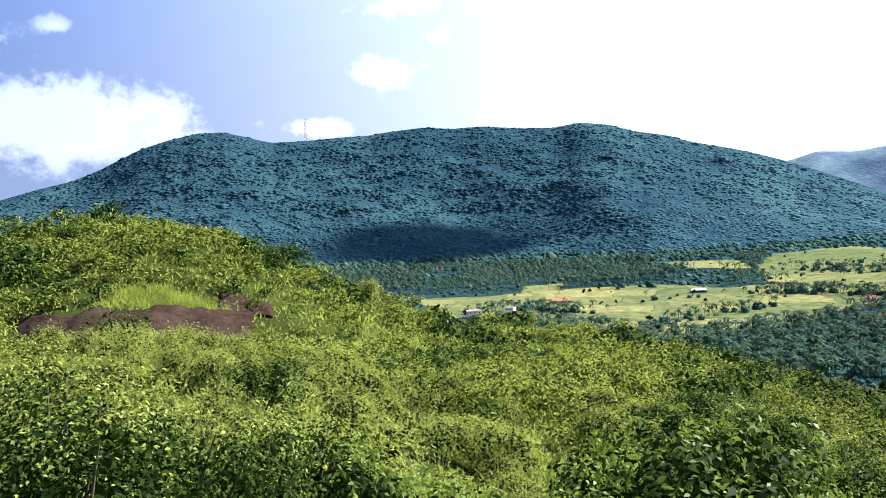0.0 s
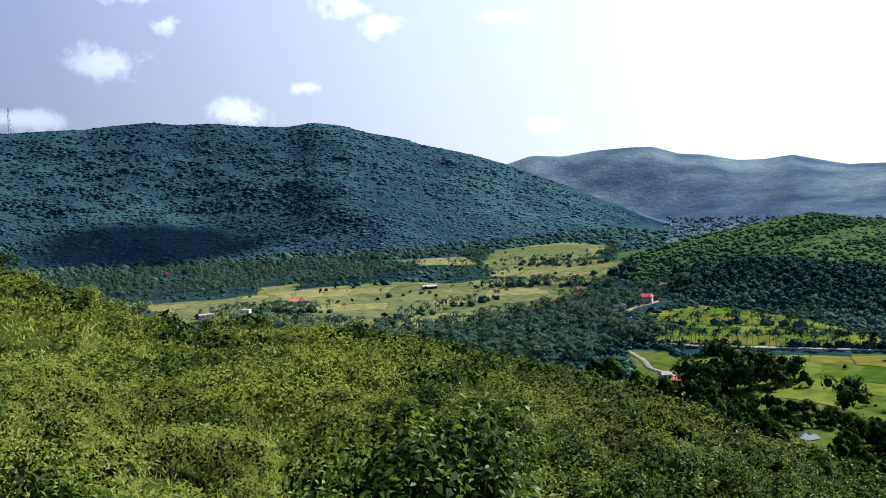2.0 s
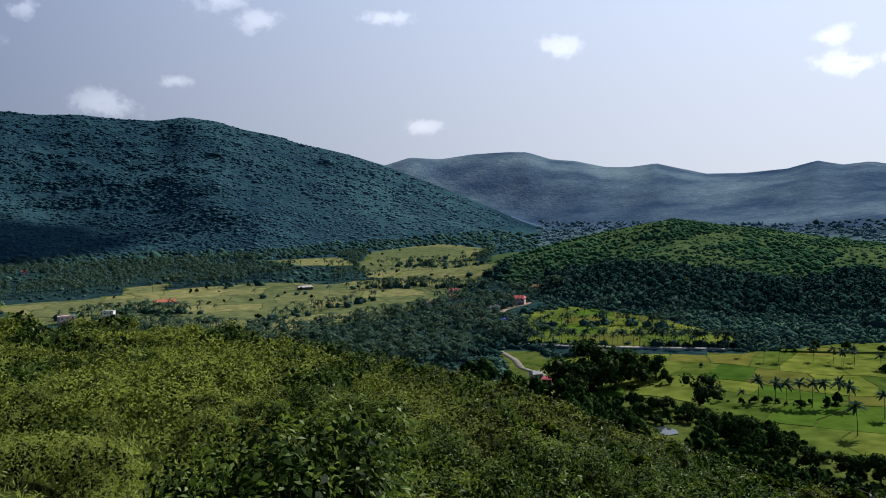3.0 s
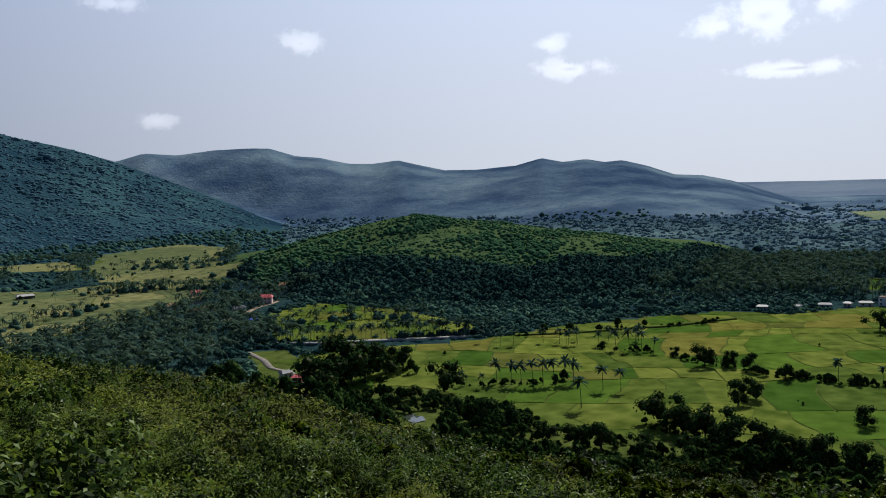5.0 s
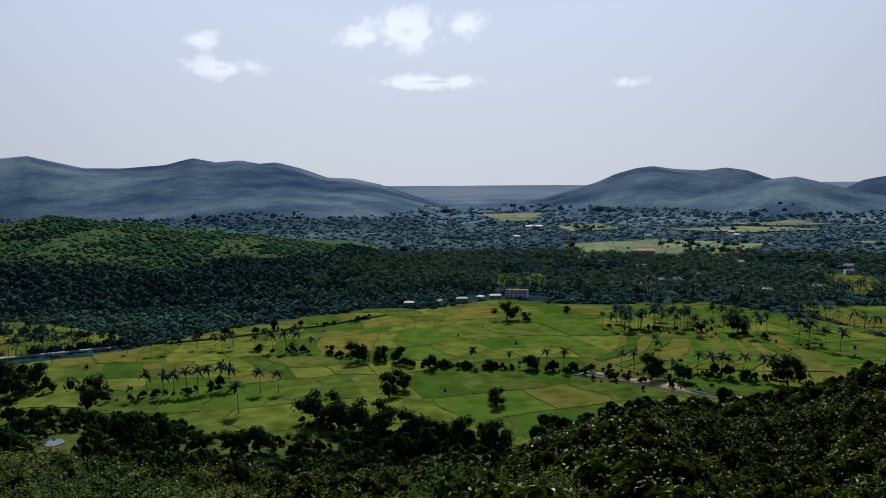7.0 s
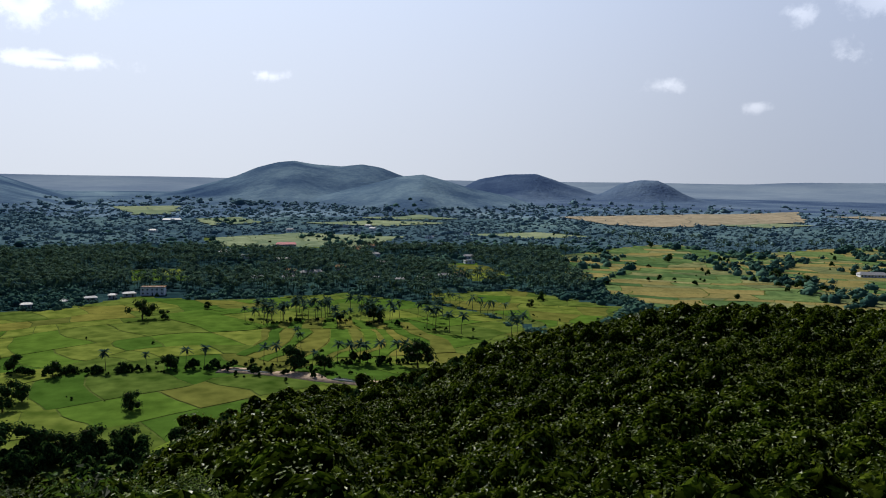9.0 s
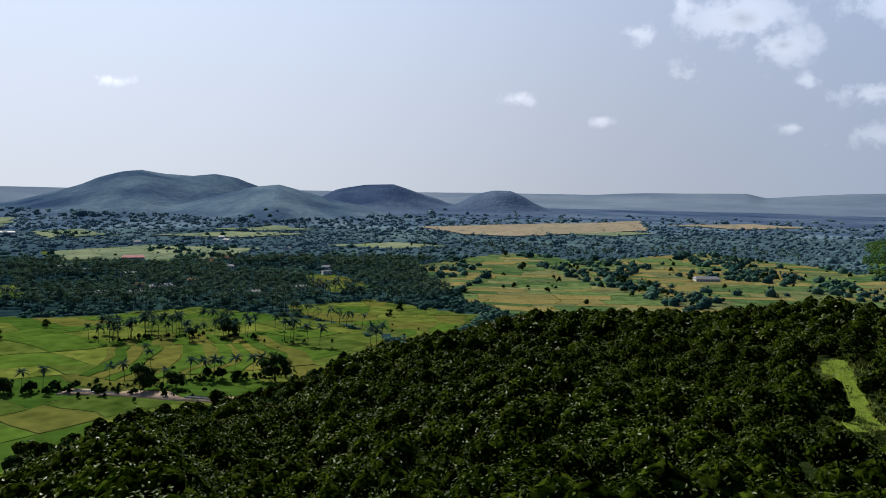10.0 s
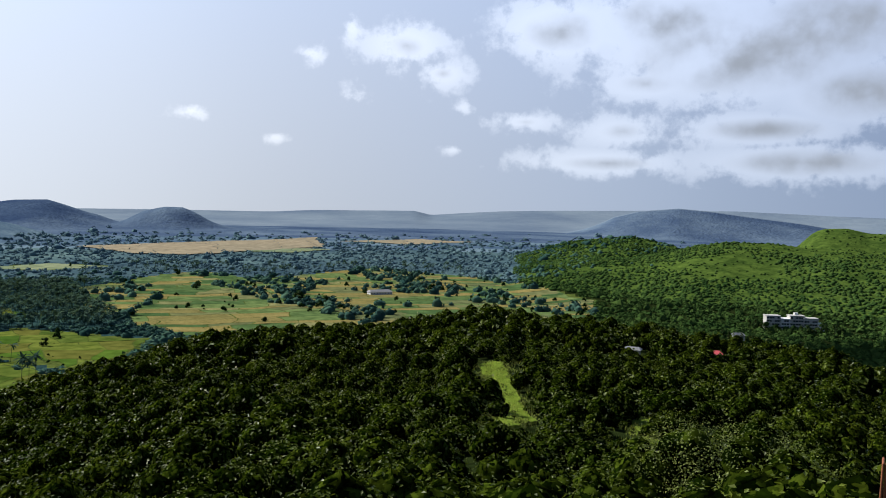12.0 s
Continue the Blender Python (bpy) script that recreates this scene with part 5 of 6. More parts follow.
def shrub(name, rng, n, leaf, mat, lobes, label, category="shrub", wide=1.0, tall=1.0, narrow=0.36, shade_mat=LEAF_DARK, crest=None):
    """A shrub: an Empty at the base over crooked stems and a leafy head."""
    root = empty(name)
    lob = [(rng.normal(0, 0.55) * wide, rng.normal(0, 0.55) * wide, rng.uniform(0.5, 1.5) * tall, rng.uniform(0.4, 0.75)) for _ in range(lobes)]
    chunks = []
    for lx, ly, lz, lr in lob:
        chunks.append(tube([(lx * 0.08, ly * 0.08, -0.2), (lx * 0.35, ly * 0.3, lz * 0.5), (lx * 0.8, ly * 0.85, lz * 0.85), (lx, ly, lz + lr * 0.6)], [0.035, 0.025, 0.016, 0.006], 4))
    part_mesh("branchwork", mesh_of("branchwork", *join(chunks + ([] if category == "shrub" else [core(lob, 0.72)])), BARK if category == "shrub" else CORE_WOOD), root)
    p, d = lumpy_points(lob, n, rng, 0.5)
    # pale sunlit tips on sprigs outside, dark shaded leaves within: light put in the colours
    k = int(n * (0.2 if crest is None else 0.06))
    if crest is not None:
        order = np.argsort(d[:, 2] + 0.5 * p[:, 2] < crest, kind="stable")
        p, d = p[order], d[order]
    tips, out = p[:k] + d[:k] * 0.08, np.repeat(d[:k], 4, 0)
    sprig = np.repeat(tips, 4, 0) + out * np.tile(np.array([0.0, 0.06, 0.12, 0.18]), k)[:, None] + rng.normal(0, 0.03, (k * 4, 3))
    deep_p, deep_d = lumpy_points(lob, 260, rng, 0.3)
    part_mesh("inner_leaves", mesh_of("inner_leaves", *leaves(lob_middle(lob, deep_p), deep_d, min(leaf * 2.4, 0.2), min(leaf * 0.8, 0.07), rng, loose=0.6), INNER_DEEP if category == "shrub" else SHADED_INNER), root, "dark leaves inside, shaded in their colour")
    part_mesh("lit_tips", mesh_of("lit_tips", *leaves(sprig, out, leaf, leaf * narrow, rng, loose=0.6), mat), root)
    part_mesh("foliage", mesh_of("foliage", *leaves(p[k:] - d[k:] * 0.08, d[k:], leaf * 1.15, leaf * narrow * 1.3, rng, loose=0.6), shade_mat), root)
    return tagged(root, label, category, category + "s near the summit")


srng = np.random.default_rng(21)
KINDS = []
for k in range(3):
    KINDS.append(shrub("shrub", srng, 1050, 0.11, LEAF_BUSH, 8, "yellow-green leafy shrub on the hillside", wide=1.1, narrow=0.2, shade_mat=LEAF_SLOPE))
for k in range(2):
    KINDS.append(shrub("feathery_shrub", srng, 1200, 0.13, LEAF_PALE, 9, "pale green feathery shrub on the hillside", wide=1.2, tall=0.9, narrow=0.1, shade_mat=LEAF_SUNNY))
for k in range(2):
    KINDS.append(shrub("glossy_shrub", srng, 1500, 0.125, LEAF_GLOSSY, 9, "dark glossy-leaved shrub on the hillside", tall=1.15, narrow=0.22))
a, d, x, y = polar_places(190, -38, 84, 12.5, 46, srng, 1.2)
z = land(x, y)
tone = fbm(x, y, 14.0, 2, 40)
used = set()
top = np.degrees(np.arctan2(z + 2.0 - 100, d))
for k in range(len(x)):
    if top[k] < -23.5:
        continue
    pick = int(srng.integers(3, 5)) if tone[k] > 0.1 + 0.008 * a[k] else int(srng.integers(5, 7)) if tone[k] < -0.2 + 0.012 * max(a[k] - 6, 0) else int(srng.integers(0, 3))
    s = float(srng.uniform(0.7, 1.15)) * (0.62 + 0.012 * d[k]) * (0.78 if a[k] < -9 else 1.0)
    m = pose(x[k], y[k], z[k], 0, 0, float(srng.uniform(0, 360)))
    src = KINDS[pick]
    if pick not in used:
        used.add(pick)
        src.matrix_world = m
        src.scale = (s, s, s)
    else:
        ob = copy_thing(src, m)
        ob.scale = (s, s, s)

# the shrubs close to the summit: bearing, distance, size
close = [shrub("small_leaved_shrub", srng, 4200, 0.05, LEAF_BUSH, 12, "small-leaved shrub with yellow-green tips over a dark inside", wide=1.25, tall=0.9, narrow=0.26, crest=1.25) for _ in range(2)]
for k, (a_, d_, s_) in enumerate([(-27.5, 8.0, 1.1), (-21.5, 8.4, 1.1), (-16.8, 9.2, 0.95), (-34, 8.5, 1.1), (-24, 10.6, 1.15), (-30, 11.0, 1.15), (-19.0, 11.0, 0.95)]):
    px, py = place(a_, d_)
    m = pose(px, py, height_at(px, py) - 0.45, 0, 0, float(srng.uniform(0, 360)))
    ob = close[k] if k < 2 else copy_thing(close[k % 2], m)
    ob.matrix_world = m
    ob.scale = (s_, s_, s_)
for pick, rows in ((5, [(-5.0, 9.0, 0.72), (-0.5, 9.2, 0.8), (14.5, 13.2, 1.15), (22.6, 13.6, 1.05), (31.0, 15.0, 0.95), (43.0, 16.5, 0.9)]), (6, [(4.5, 9.6, 0.78), (18.6, 12.8, 1.3), (-12.4, 24.0, 0.9), (27.0, 19.0, 1.0), (37.0, 17.0, 0.8), (52.0, 18.0, 1.0)]),
                   (3, [(-11.0, 11.0, 0.85), (-6.5, 13.5, 0.9), (-1.5, 15.5, 0.95), (6.5, 17.0, 0.9), (9.5, 12.0, 0.7)])):
    for a_, d_, s_ in rows:
        px, py = place(a_, d_)
        ob = copy_thing(KINDS[pick], pose(px, py, height_at(px, py), 0, 0, float(srng.uniform(0, 360))))
        ob.scale = (s_, s_, s_)
# dark round bushes and a pale sapling that stand out on the shoulder of the hill
round_bush = shrub("round_bush", srng, 1500, 0.12, LEAF_DEEP, 12, "dark green rounded bush standing out on the hillside", wide=1.3, tall=0.8, narrow=0.3)
for k, (a_, d_, s_) in enumerate([(-11.4, 158, 3.0), (-10.3, 98, 1.9), (-12.0, 101, 1.5), (8.5, 72, 1.3), (3.0, 118, 1.6), (15.0, 62, 1.1), (-24.6, 150, 1.8)]):
    px, py = place(a_, d_)
    m = pose(px, py, height_at(px, py) - 0.2, 0, 0, float(srng.uniform(0, 360)))
    ob = copy_thing(round_bush, m) if k else round_bush
    ob.matrix_world = m
    ob.scale = (s_, s_, s_ * 0.85)
sapling = shrub("sapling", srng, 1300, 0.11, LEAF_PALE, 7, "pale feathery sapling on the skyline of the hillside", wide=0.45, tall=1.5, narrow=0.2, shade_mat=LEAF_SUNNY)
px, py = place(-5.3, 150)
sapling.matrix_world = pose(px, py, height_at(px, py), 0, 0, 0)
sapling.scale = (2.1, 2.1, 2.1)
small = [shrub("small_tree", srng, 560, 0.19, LEAF_WOOD, 10, "dark green leafy small tree on the steep slope", "tree", 1.25, 1.5, 0.34, LEAF_WOOD) for _ in range(4)]
a, d, x, y = polar_places(80, 76, 162, 27, 46, srng, 1.1)
z = land(x, y)
for k in range(len(x)):
    s = float(srng.uniform(0.5, 0.8))
    m = pose(x[k], y[k], z[k], 0, 0, float(srng.uniform(0, 360)))
    ob = small[k] if k < 4 else copy_thing(small[int(srng.integers(0, 4))], m)
    ob.matrix_world = m
    ob.scale = (s, s, s)

pale = shrub("broad_tree", srng, 9000, 0.045, LEAF_CROWN, 20, "large pale-leaved tree standing out of the dark wood", "tree", 1.35, 1.3, 0.3, LEAF_WOOD)
px, py = place(142.5, 46)
pale.matrix_world = pose(px, py, height_at(px, py), 0, 0, 40)
pale.scale = (2.9, 2.9, 2.5)

# ---- trees and palms of the fields ----


def field_tree(rng):
    root = empty("tree")
    lob = [(rng.normal(0, 0.2), rng.normal(0, 0.2), rng.uniform(0.22, 0.78), rng.uniform(0.16, 0.26)) for _ in range(10)]
    part_mesh("trunk", mesh_of("trunk", *tube([(0, 0, -0.02), (0.01, 0.0, 0.15), (0.0, 0.02, 0.35), (0.02, 0, 0.6)], [0.035, 0.028, 0.02, 0.008], 7), BARK), root)
    for lx, ly, lz, lr in lob[:4]:
        part_mesh("limb", mesh_of("limb", *tube([(0.01, 0, 0.2), (lx * 0.5, ly * 0.5, lz * 0.7), (lx, ly, lz)], [0.016, 0.011, 0.004], 5), BARK), root)
    part_mesh("inner_crown", mesh_of("inner_crown", *core(lob, 0.66), INNER), root)
    p, d = lumpy_points(lob, 700, rng, 0.88)
    part_mesh("crown", mesh_of("crown", *leaves(p, d, 0.075, 0.035, rng), LEAF_TREE), root)
    return tagged(root, "dark green broad-crowned tree standing in the fields", "tree", "trees in the fields")


def palm(rng):
    root = empty("coconut_palm")
    trunk, head = palm_arrays(rng, 20, 5, 7)
    part_mesh("trunk", mesh_of("trunk", *trunk, PALM_BARK), root)
    part_mesh("fronds", mesh_of("fronds", *head, LEAF_PALM), root)
    return tagged(root, "slender coconut palm standing by the fields", "palm tree", "palms by the fields")


def set_out(sources, rows, rng):
    """Stands copies of the sources at bearing, distance, height."""
    fresh = list(sources)
    for a, d, h in rows:
        px, py = place(a, d)
        m = pose(px, py, height_at(px, py), 0, 0, float(rng.uniform(0, 360)))
        if fresh:
            ob = fresh.pop(0)
            ob.matrix_world = m
        else:
            ob = copy_thing(sources[int(rng.integers(0, len(sources)))], m)
        ob.scale = (h, h, h)


TREES = [(34.6, 415, 20), (36.3, 422, 27), (38.1, 430, 23), (39.6, 439, 18), (40.8, 450, 14), (43.6, 395, 17), (58.6, 339, 16), (60.1, 328, 13), (61.8, 322, 16), (63.1, 319, 13), (63.4, 377, 12), (64.5, 388, 11), (61.3, 452, 13),
         (62.8, 453, 9), (64.1, 447, 10), (66.3, 430, 9), (70.9, 359, 9), (71.7, 577, 15), (65.2, 314, 13), (68.4, 305, 12), (70.2, 304, 11), (54.4, 306, 12), (60.3, 301, 10), (46.5, 339, 12), (48.1, 334, 10), (41.5, 383, 8)]
TREES_B = [(59.3, 473, 6), (73.2, 429, 8), (70.3, 427, 6), (75.8, 609, 6), (73.4, 427, 9), (81.5, 414, 14), (83.6, 413, 10), (87.0, 547, 15), (90.1, 418, 17), (73.1, 574, 7), (97.8, 620, 6), (107.0, 984, 11), (115.4, 824, 11),
           (113.7, 858, 13), (105.8, 1171, 11), (35.4, 408, 18), (37.2, 416, 20), (62.4, 312, 12), (59.4, 330, 12), (66.8, 308, 11), (50.4, 316, 9), (52.6, 310, 10), (42.6, 372, 8), (44.4, 352, 9), (57.0, 303, 9)]
PALMS = [(47.3, 409, 13), (48.3, 406, 13), (49.0, 405, 13), (49.8, 405, 14), (50.5, 404, 14), (51.3, 406, 14), (52.0, 410, 14), (52.6, 409, 13), (46.3, 400, 8), (44.8, 406, 8), (53.1, 364, 15), (54.6, 395, 13), (55.8, 393, 12),
         (55.5, 491, 13), (56.4, 489, 14), (57.2, 488, 13), (58.0, 483, 10), (69.4, 434, 12), (71.9, 435, 9), (74.4, 428, 12), (75.6, 430, 12), (80.4, 433, 12), (82.0, 463, 11), (79.5, 540, 16), (80.0, 558, 15), (82.1, 556, 12), (83.1, 548, 11)]
PALMS_B = [(79.5, 429, 12), (82.8, 424, 9), (84.5, 428, 13), (85.3, 427, 13), (86.1, 427, 13), (86.6, 426, 13), (87.4, 426, 14), (88.6, 425, 14), (89.2, 425, 14), (79.7, 546, 15), (80.8, 555, 14), (81.7, 557, 15), (82.5, 562, 14),
           (83.0, 551, 17), (84.5, 529, 11), (90.7, 525, 16), (91.3, 525, 16), (92.3, 511, 15), (93.1, 507, 15), (96.6, 509, 15), (97.4, 509, 16), (97.0, 500, 14), (81.8, 489, 9), (84.2, 550, 11), (85.3, 548, 10), (86.1, 552, 11)]
trng = np.random.default_rng(5)
by_flats = [(144.2, 765, 11), (144.9, 758, 9), (145.6, 752, 8), (146.5, 748, 9), (147.3, 752, 10), (148.2, 756, 12), (149.0, 765, 11), (143.5, 680, 8), (142.6, 688, 9), (144.0, 672, 9)]
set_out([field_tree(trng) for _ in range(4)], TREES + TREES_B + by_flats, trng)
rows_of_palms = [(float(trng.uniform(29, 47)), float(trng.uniform(-9, 9)) + 545, float(trng.uniform(9, 13))) for _ in range(60)]
rows_of_palms += [(float(trng.uniform(33, 44)), float(trng.uniform(575, 670)), float(trng.uniform(8, 12))) for _ in range(34)]
rows_of_palms += [(float(trng.uniform(78, 92)), float(trng.uniform(535, 590)), float(trng.uniform(10, 15))) for _ in range(40)]
rows_of_palms += [(float(trng.uniform(46, 58)), float(trng.uniform(500, 520)), float(trng.uniform(8, 12))) for _ in range(14)]
set_out([palm(trng) for _ in range(5)], PALMS + PALMS_B + rows_of_palms, trng)

# ---- buildings ----


def house(name, a, d, w, dp, storeys, wall, roof, label, pitch=0.35, turn=0.0, flat=False, category="house", z=None):
    """A house: walls, roof, a door and a row of windows with sills on each storey."""
    px, py = place(a, d)
    h = storeys * 3.0
    root = empty(name, pose(px, py, height_at(px, py) if z is None else z, 0, 0, -a + turn))
    part("wall", boxed(-w / 2, -dp / 2, -1.0, w / 2, dp / 2, h), wall, root)
    if flat:
        part("roof", boxed(-w / 2 - 0.3, -dp / 2 - 0.3, h, w / 2 + 0.3, dp / 2 + 0.3, h + 0.35, bevel=0.05), roof, root)
        part("parapet", boxed(-w / 2, -dp / 2, h + 0.35, w / 2, -dp / 2 + 0.25, h + 1.0), wall, root)
    else:
        bm = bmesh.new()
        o = 0.7
        rise = dp * pitch
        vs = [bm.verts.new(p) for p in ((-w / 2 - o, -dp / 2 - o, h - 0.1), (w / 2 + o, -dp / 2 - o, h - 0.1), (w / 2 + o, dp / 2 + o, h - 0.1), (-w / 2 - o, dp / 2 + o, h - 0.1), (-w / 2 + dp * 0.15, 0, h + rise), (w / 2 - dp * 0.15, 0, h + rise))]
        for q in ((0, 1, 5, 4), (2, 3, 4, 5), (1, 2, 5), (3, 0, 4), (3, 2, 1, 0)):
            bm.faces.new([vs[k] for k in q])
        part("roof", bm, roof, root)
    n = max(2, int(w / 3.2))
    for s in range(storeys):
        for k in range(n):
            cx = -w / 2 + (k + 0.5) * w / n
            if s == 0 and k == n // 2:
                part("door", boxed(cx - 0.5, -dp / 2 - 0.06, 0, cx + 0.5, -dp / 2 - 0.003, 2.1), BARK, root)
                continue
            win = part("window", boxed(cx - 0.65, -dp / 2 - 0.05, s * 3 + 0.95, cx + 0.65, -dp / 2 - 0.003, s * 3 + 2.25), DARK, root)
            part("sill", boxed(cx - 0.8, -dp / 2 - 0.2, s * 3 + 0.82, cx + 0.8, -dp / 2 - 0.003, s * 3 + 0.945), WHITE, win)
    return tagged(root, label, category)


house("house", 1.8, 765, 12.5, 9, 2, PINK, PINK, "pink two-storey house with a flat roof among palms", flat=True, turn=12)
house("house", 4.3, 778, 9.5, 8, 2, WHITE, GREY, "white two-storey house with a flat grey roof", flat=True, turn=-15)
house("farmhouse", 7.8, 851, 19, 8, 1, GREY, TILE, "long low house with a red tiled roof at the fields", 0.3, 8)
house("shed", 16.9, 921, 16, 8, 1, BARK, GREY, "grey open shed standing in the field", 0.2, 10, category="shed")
house("roadside_hut", 32.7, 445, 6, 4.5, 1, GREY, TIN, "small tin-roofed hut beside the earth road", 0.25, 30, category="hut")
house("roadside_hut", 33.5, 432, 5, 4, 1, DIRT, REDTIN, "small red-roofed hut beside the earth road", 0.25, -20, category="hut")
house("school_building", 72.4, 690, 18, 10, 2, WHITE, DIRT, "white building with a flat pale brown roof by the fields", turn=-10, flat=True, category="building")
for a_, d_, w_ in ((70.9, 683, 9), (69.9, 677, 5), (68.6, 668, 8), (67.0, 657, 4), (64.9, 650, 7)):
    house("field_hut", a_, d_, w_, 5, 1, GREY, GREY if w_ == 8 else TIN, "small pale tin-roofed hut in a row at the field edge", 0.2, -44 + 6 * w_, category="hut")
house("warehouse", 73.6, 1649, 34, 14, 1, WHITE, TIN, "long white warehouse with a tin roof far off in the plain", 0.15, category="warehouse")
house("long_house", 81.0, 1100, 25, 9, 1, GREY, REDTIN, "long house with a red roof among trees", 0.3, 5)
house("white_house", 80.7, 919, 16, 8, 1, WHITE, TIN, "white house with a bright tin roof in the grove", 0.2, -8)
house("long_house", 82.7, 798, 20, 8, 1, GREY, TIN, "grey house with a worn tin roof in the grove", 0.25, 14)
house("white_house", 88.8, 749, 8, 6, 1, WHITE, TIN, "small white house in the grove", 0.25, -14)
house("white_house", 90.5, 760, 15, 8, 1, WHITE, TIN, "long white house with a tin roof in the grove", 0.15, 6)
house("glasshouse", 119.2, 939, 26, 12, 1, WHITE, TIN, "long pale shed with a shining tin roof in the fields", 0.2, 20, category="shed")
house("village_house", 27.1, 839, 10, 8, 1, PINK, REDTIN, "small house with a red roof among palms", 0.3, 10)
house("village_house", 31.6, 745, 11, 8, 2, PINK, REDTIN, "two-storey house with red walls and roof among palms", 0.3, -10)
house("village_house", 29.8, 711, 10, 7, 1, WHITE, TIN, "white house with a tin roof among palms", 0.2, 20)
house("village_hut", 30.7, 641, 6, 4, 1, BLUE, BLUE, "hut under a bright blue sheet among palms", 0.25, category="hut")
house("village_house", -0.4, 1330, 9, 7, 2, PINK, REDTIN, "red-roofed house below the forest", 0.3)
house("village_house", 3.5, 1400, 10, 7, 1, WHITE, TIN, "small white house below the forest", 0.2)
house("hillside_house", 143.3, 640, 8, 6, 1, GREY, TIN, "pale tin-roofed house among trees below the hill", 0.25, 12, z=9.0)

house("hillside_house", 141.9, 304, 3.6, 3.2, 1, PINK, REDTIN, "small house with a pink-red roof deep in the wood", 0.3, 15, z=height_at(*place(141.9, 304)) + 0.9)
house("hillside_hut", 136.6, 287, 5, 3, 1, GREY, TIN, "small tin-roofed hut deep in the wood", 0.25, -10, category="hut", z=height_at(*place(136.6, 287)) - 0.5)

hamlet = [house("cottage", *HAMLET[0], 11, 7, 1, WHITE, TIN, "small white cottage with a tin roof among the palms", 0.25, 15), house("cottage", *HAMLET[1], 10, 7, 1, GREY, DIRT, "small cottage with a worn brown roof among the palms", 0.3, -20),
          house("cottage", *HAMLET[2], 11, 8, 1, WHITE, GREY, "small white cottage with a flat grey roof among the palms", flat=True)]
for k, (a_, d_) in enumerate(HAMLET[3:]):
    hx, hy = place(a_, d_)
    copy_thing(hamlet[1 if a_ < 40 else (0, 2, 0, 1, 2)[k % 5]], pose(hx, hy, height_at(hx, hy) + 0.6, 0, 0, -a_ + float(trng.uniform(-30, 30))))

# the apartment building under the green hill: three staggered blocks
px, py = place(146.4, 780)
flats = empty("apartment_building", pose(px, py, height_at(px, py) + 0.9, 0, 0, -146.4 + 20))
for cx, cy_, cw, ch, wall in ((-20, 0, 15, 12.4, GREY), (-7, 3, 13, 9.4, WHITE), (6, 2, 15, 12.6, GREY), (20, 0, 15, 10.6, GREY), (30, -3, 6, 6.0, WHITE)):
    block = part("wall", boxed(cx - cw / 2, cy_ - 5, -8, cx + cw / 2, cy_ + 6, ch), wall, flats)
    part("roof", boxed(cx - cw / 2 - 0.5, cy_ - 5.6, ch + 0.003, cx + cw / 2 + 0.5, cy_ + 6.4, ch + 0.5), wall, flats)
    for s in range(int(ch // 3.1)):
        balcony = part("balcony", boxed(cx - cw / 2 + 0.2, cy_ - 6.4, s * 3.1 - 0.12, cx + cw / 2 - 0.2, cy_ - 5.003, s * 3.1 + 0.1), WHITE, flats)
        part("parapet", boxed(cx - cw / 2 + 0.2, cy_ - 6.4, s * 3.1 + 0.103, cx + cw / 2 - 0.2, cy_ - 6.25, s * 3.1 + 0.95), wall, balcony)
        for k in range(int(cw // 2.8)):
            wx = cx - cw / 2 + 1.5 + k * 2.8
            if (k * 3 + s * 2 + int(cx)) % 5 < 1:
                continue
            part("window", boxed(wx - 1.15, cy_ - 5.06, s * 3.1 + 0.15, wx + 1.15, cy_ - 5.003, s * 3.1 + 2.4), DARK, flats)
part("water_tank", boxed(4, 1, 13.15, 8, 4, 15.4, bevel=0.15), WHITE, flats, "white rooftop water tank")
flats.scale = (0.8, 0.8, 0.92)
tagged(flats, "white and grey apartment building of staggered blocks under the hill", "apartment building")

# the radio mast on the ridge
px, py = place(-9.1, 2390)
base = height_at(px, py)
mast = empty("radio_mast", pose(px, py, base, 0, 0, 20))
HM = 66.0
for sx, sy in ((-1, -1), (1, -1), (1, 1), (-1, 1)):
    part_mesh("leg", mesh_of("leg", *tube([(sx * 3.2, sy * 3.2, -2), (sx * 1.0, sy * 1.0, HM)], [0.3, 0.2], 5), STEEL), mast)
for k in range(10):
    z0, z1 = k * HM / 10, (k + 1) * HM / 10
    r0, r1 = 3.2 - 2.2 * k / 10, 3.2 - 2.2 * (k + 1) / 10
    chunks = []
    for (ax, ay), (bx, by) in (((-1, -1), (1, -1)), ((1, -1), (1, 1)), ((1, 1), (-1, 1)), ((-1, 1), (-1, -1))):
        chunks.append(tube([(ax * r0, ay * r0, z0), (bx * r1, by * r1, z1)], [0.12, 0.12], 4))
        chunks.append(tube([(bx * r0, by * r0, z0), (ax * r1, ay * r1, z1)], [0.12, 0.12], 4))
    part_mesh("brace", mesh_of("brace", *join(chunks), STEEL), mast)
tagged(mast, "tall grey steel lattice radio mast on the ridge", "mast")

# the rusty post at the edge of the summit
px, py = place(151.65, 2.6)
post = empty("rusty_post", pose(px, py, 98.2, 0, 1.5, -151.65))
part("flange", boxed(-0.024, 0.0, -0.1, -0.019, 0.05, 1.30, bevel=0.0015), RUST, post)
part("web", boxed(-0.018, 0.0, -0.1, 0.05, 0.006, 1.30, bevel=0.0015), RUST, post)
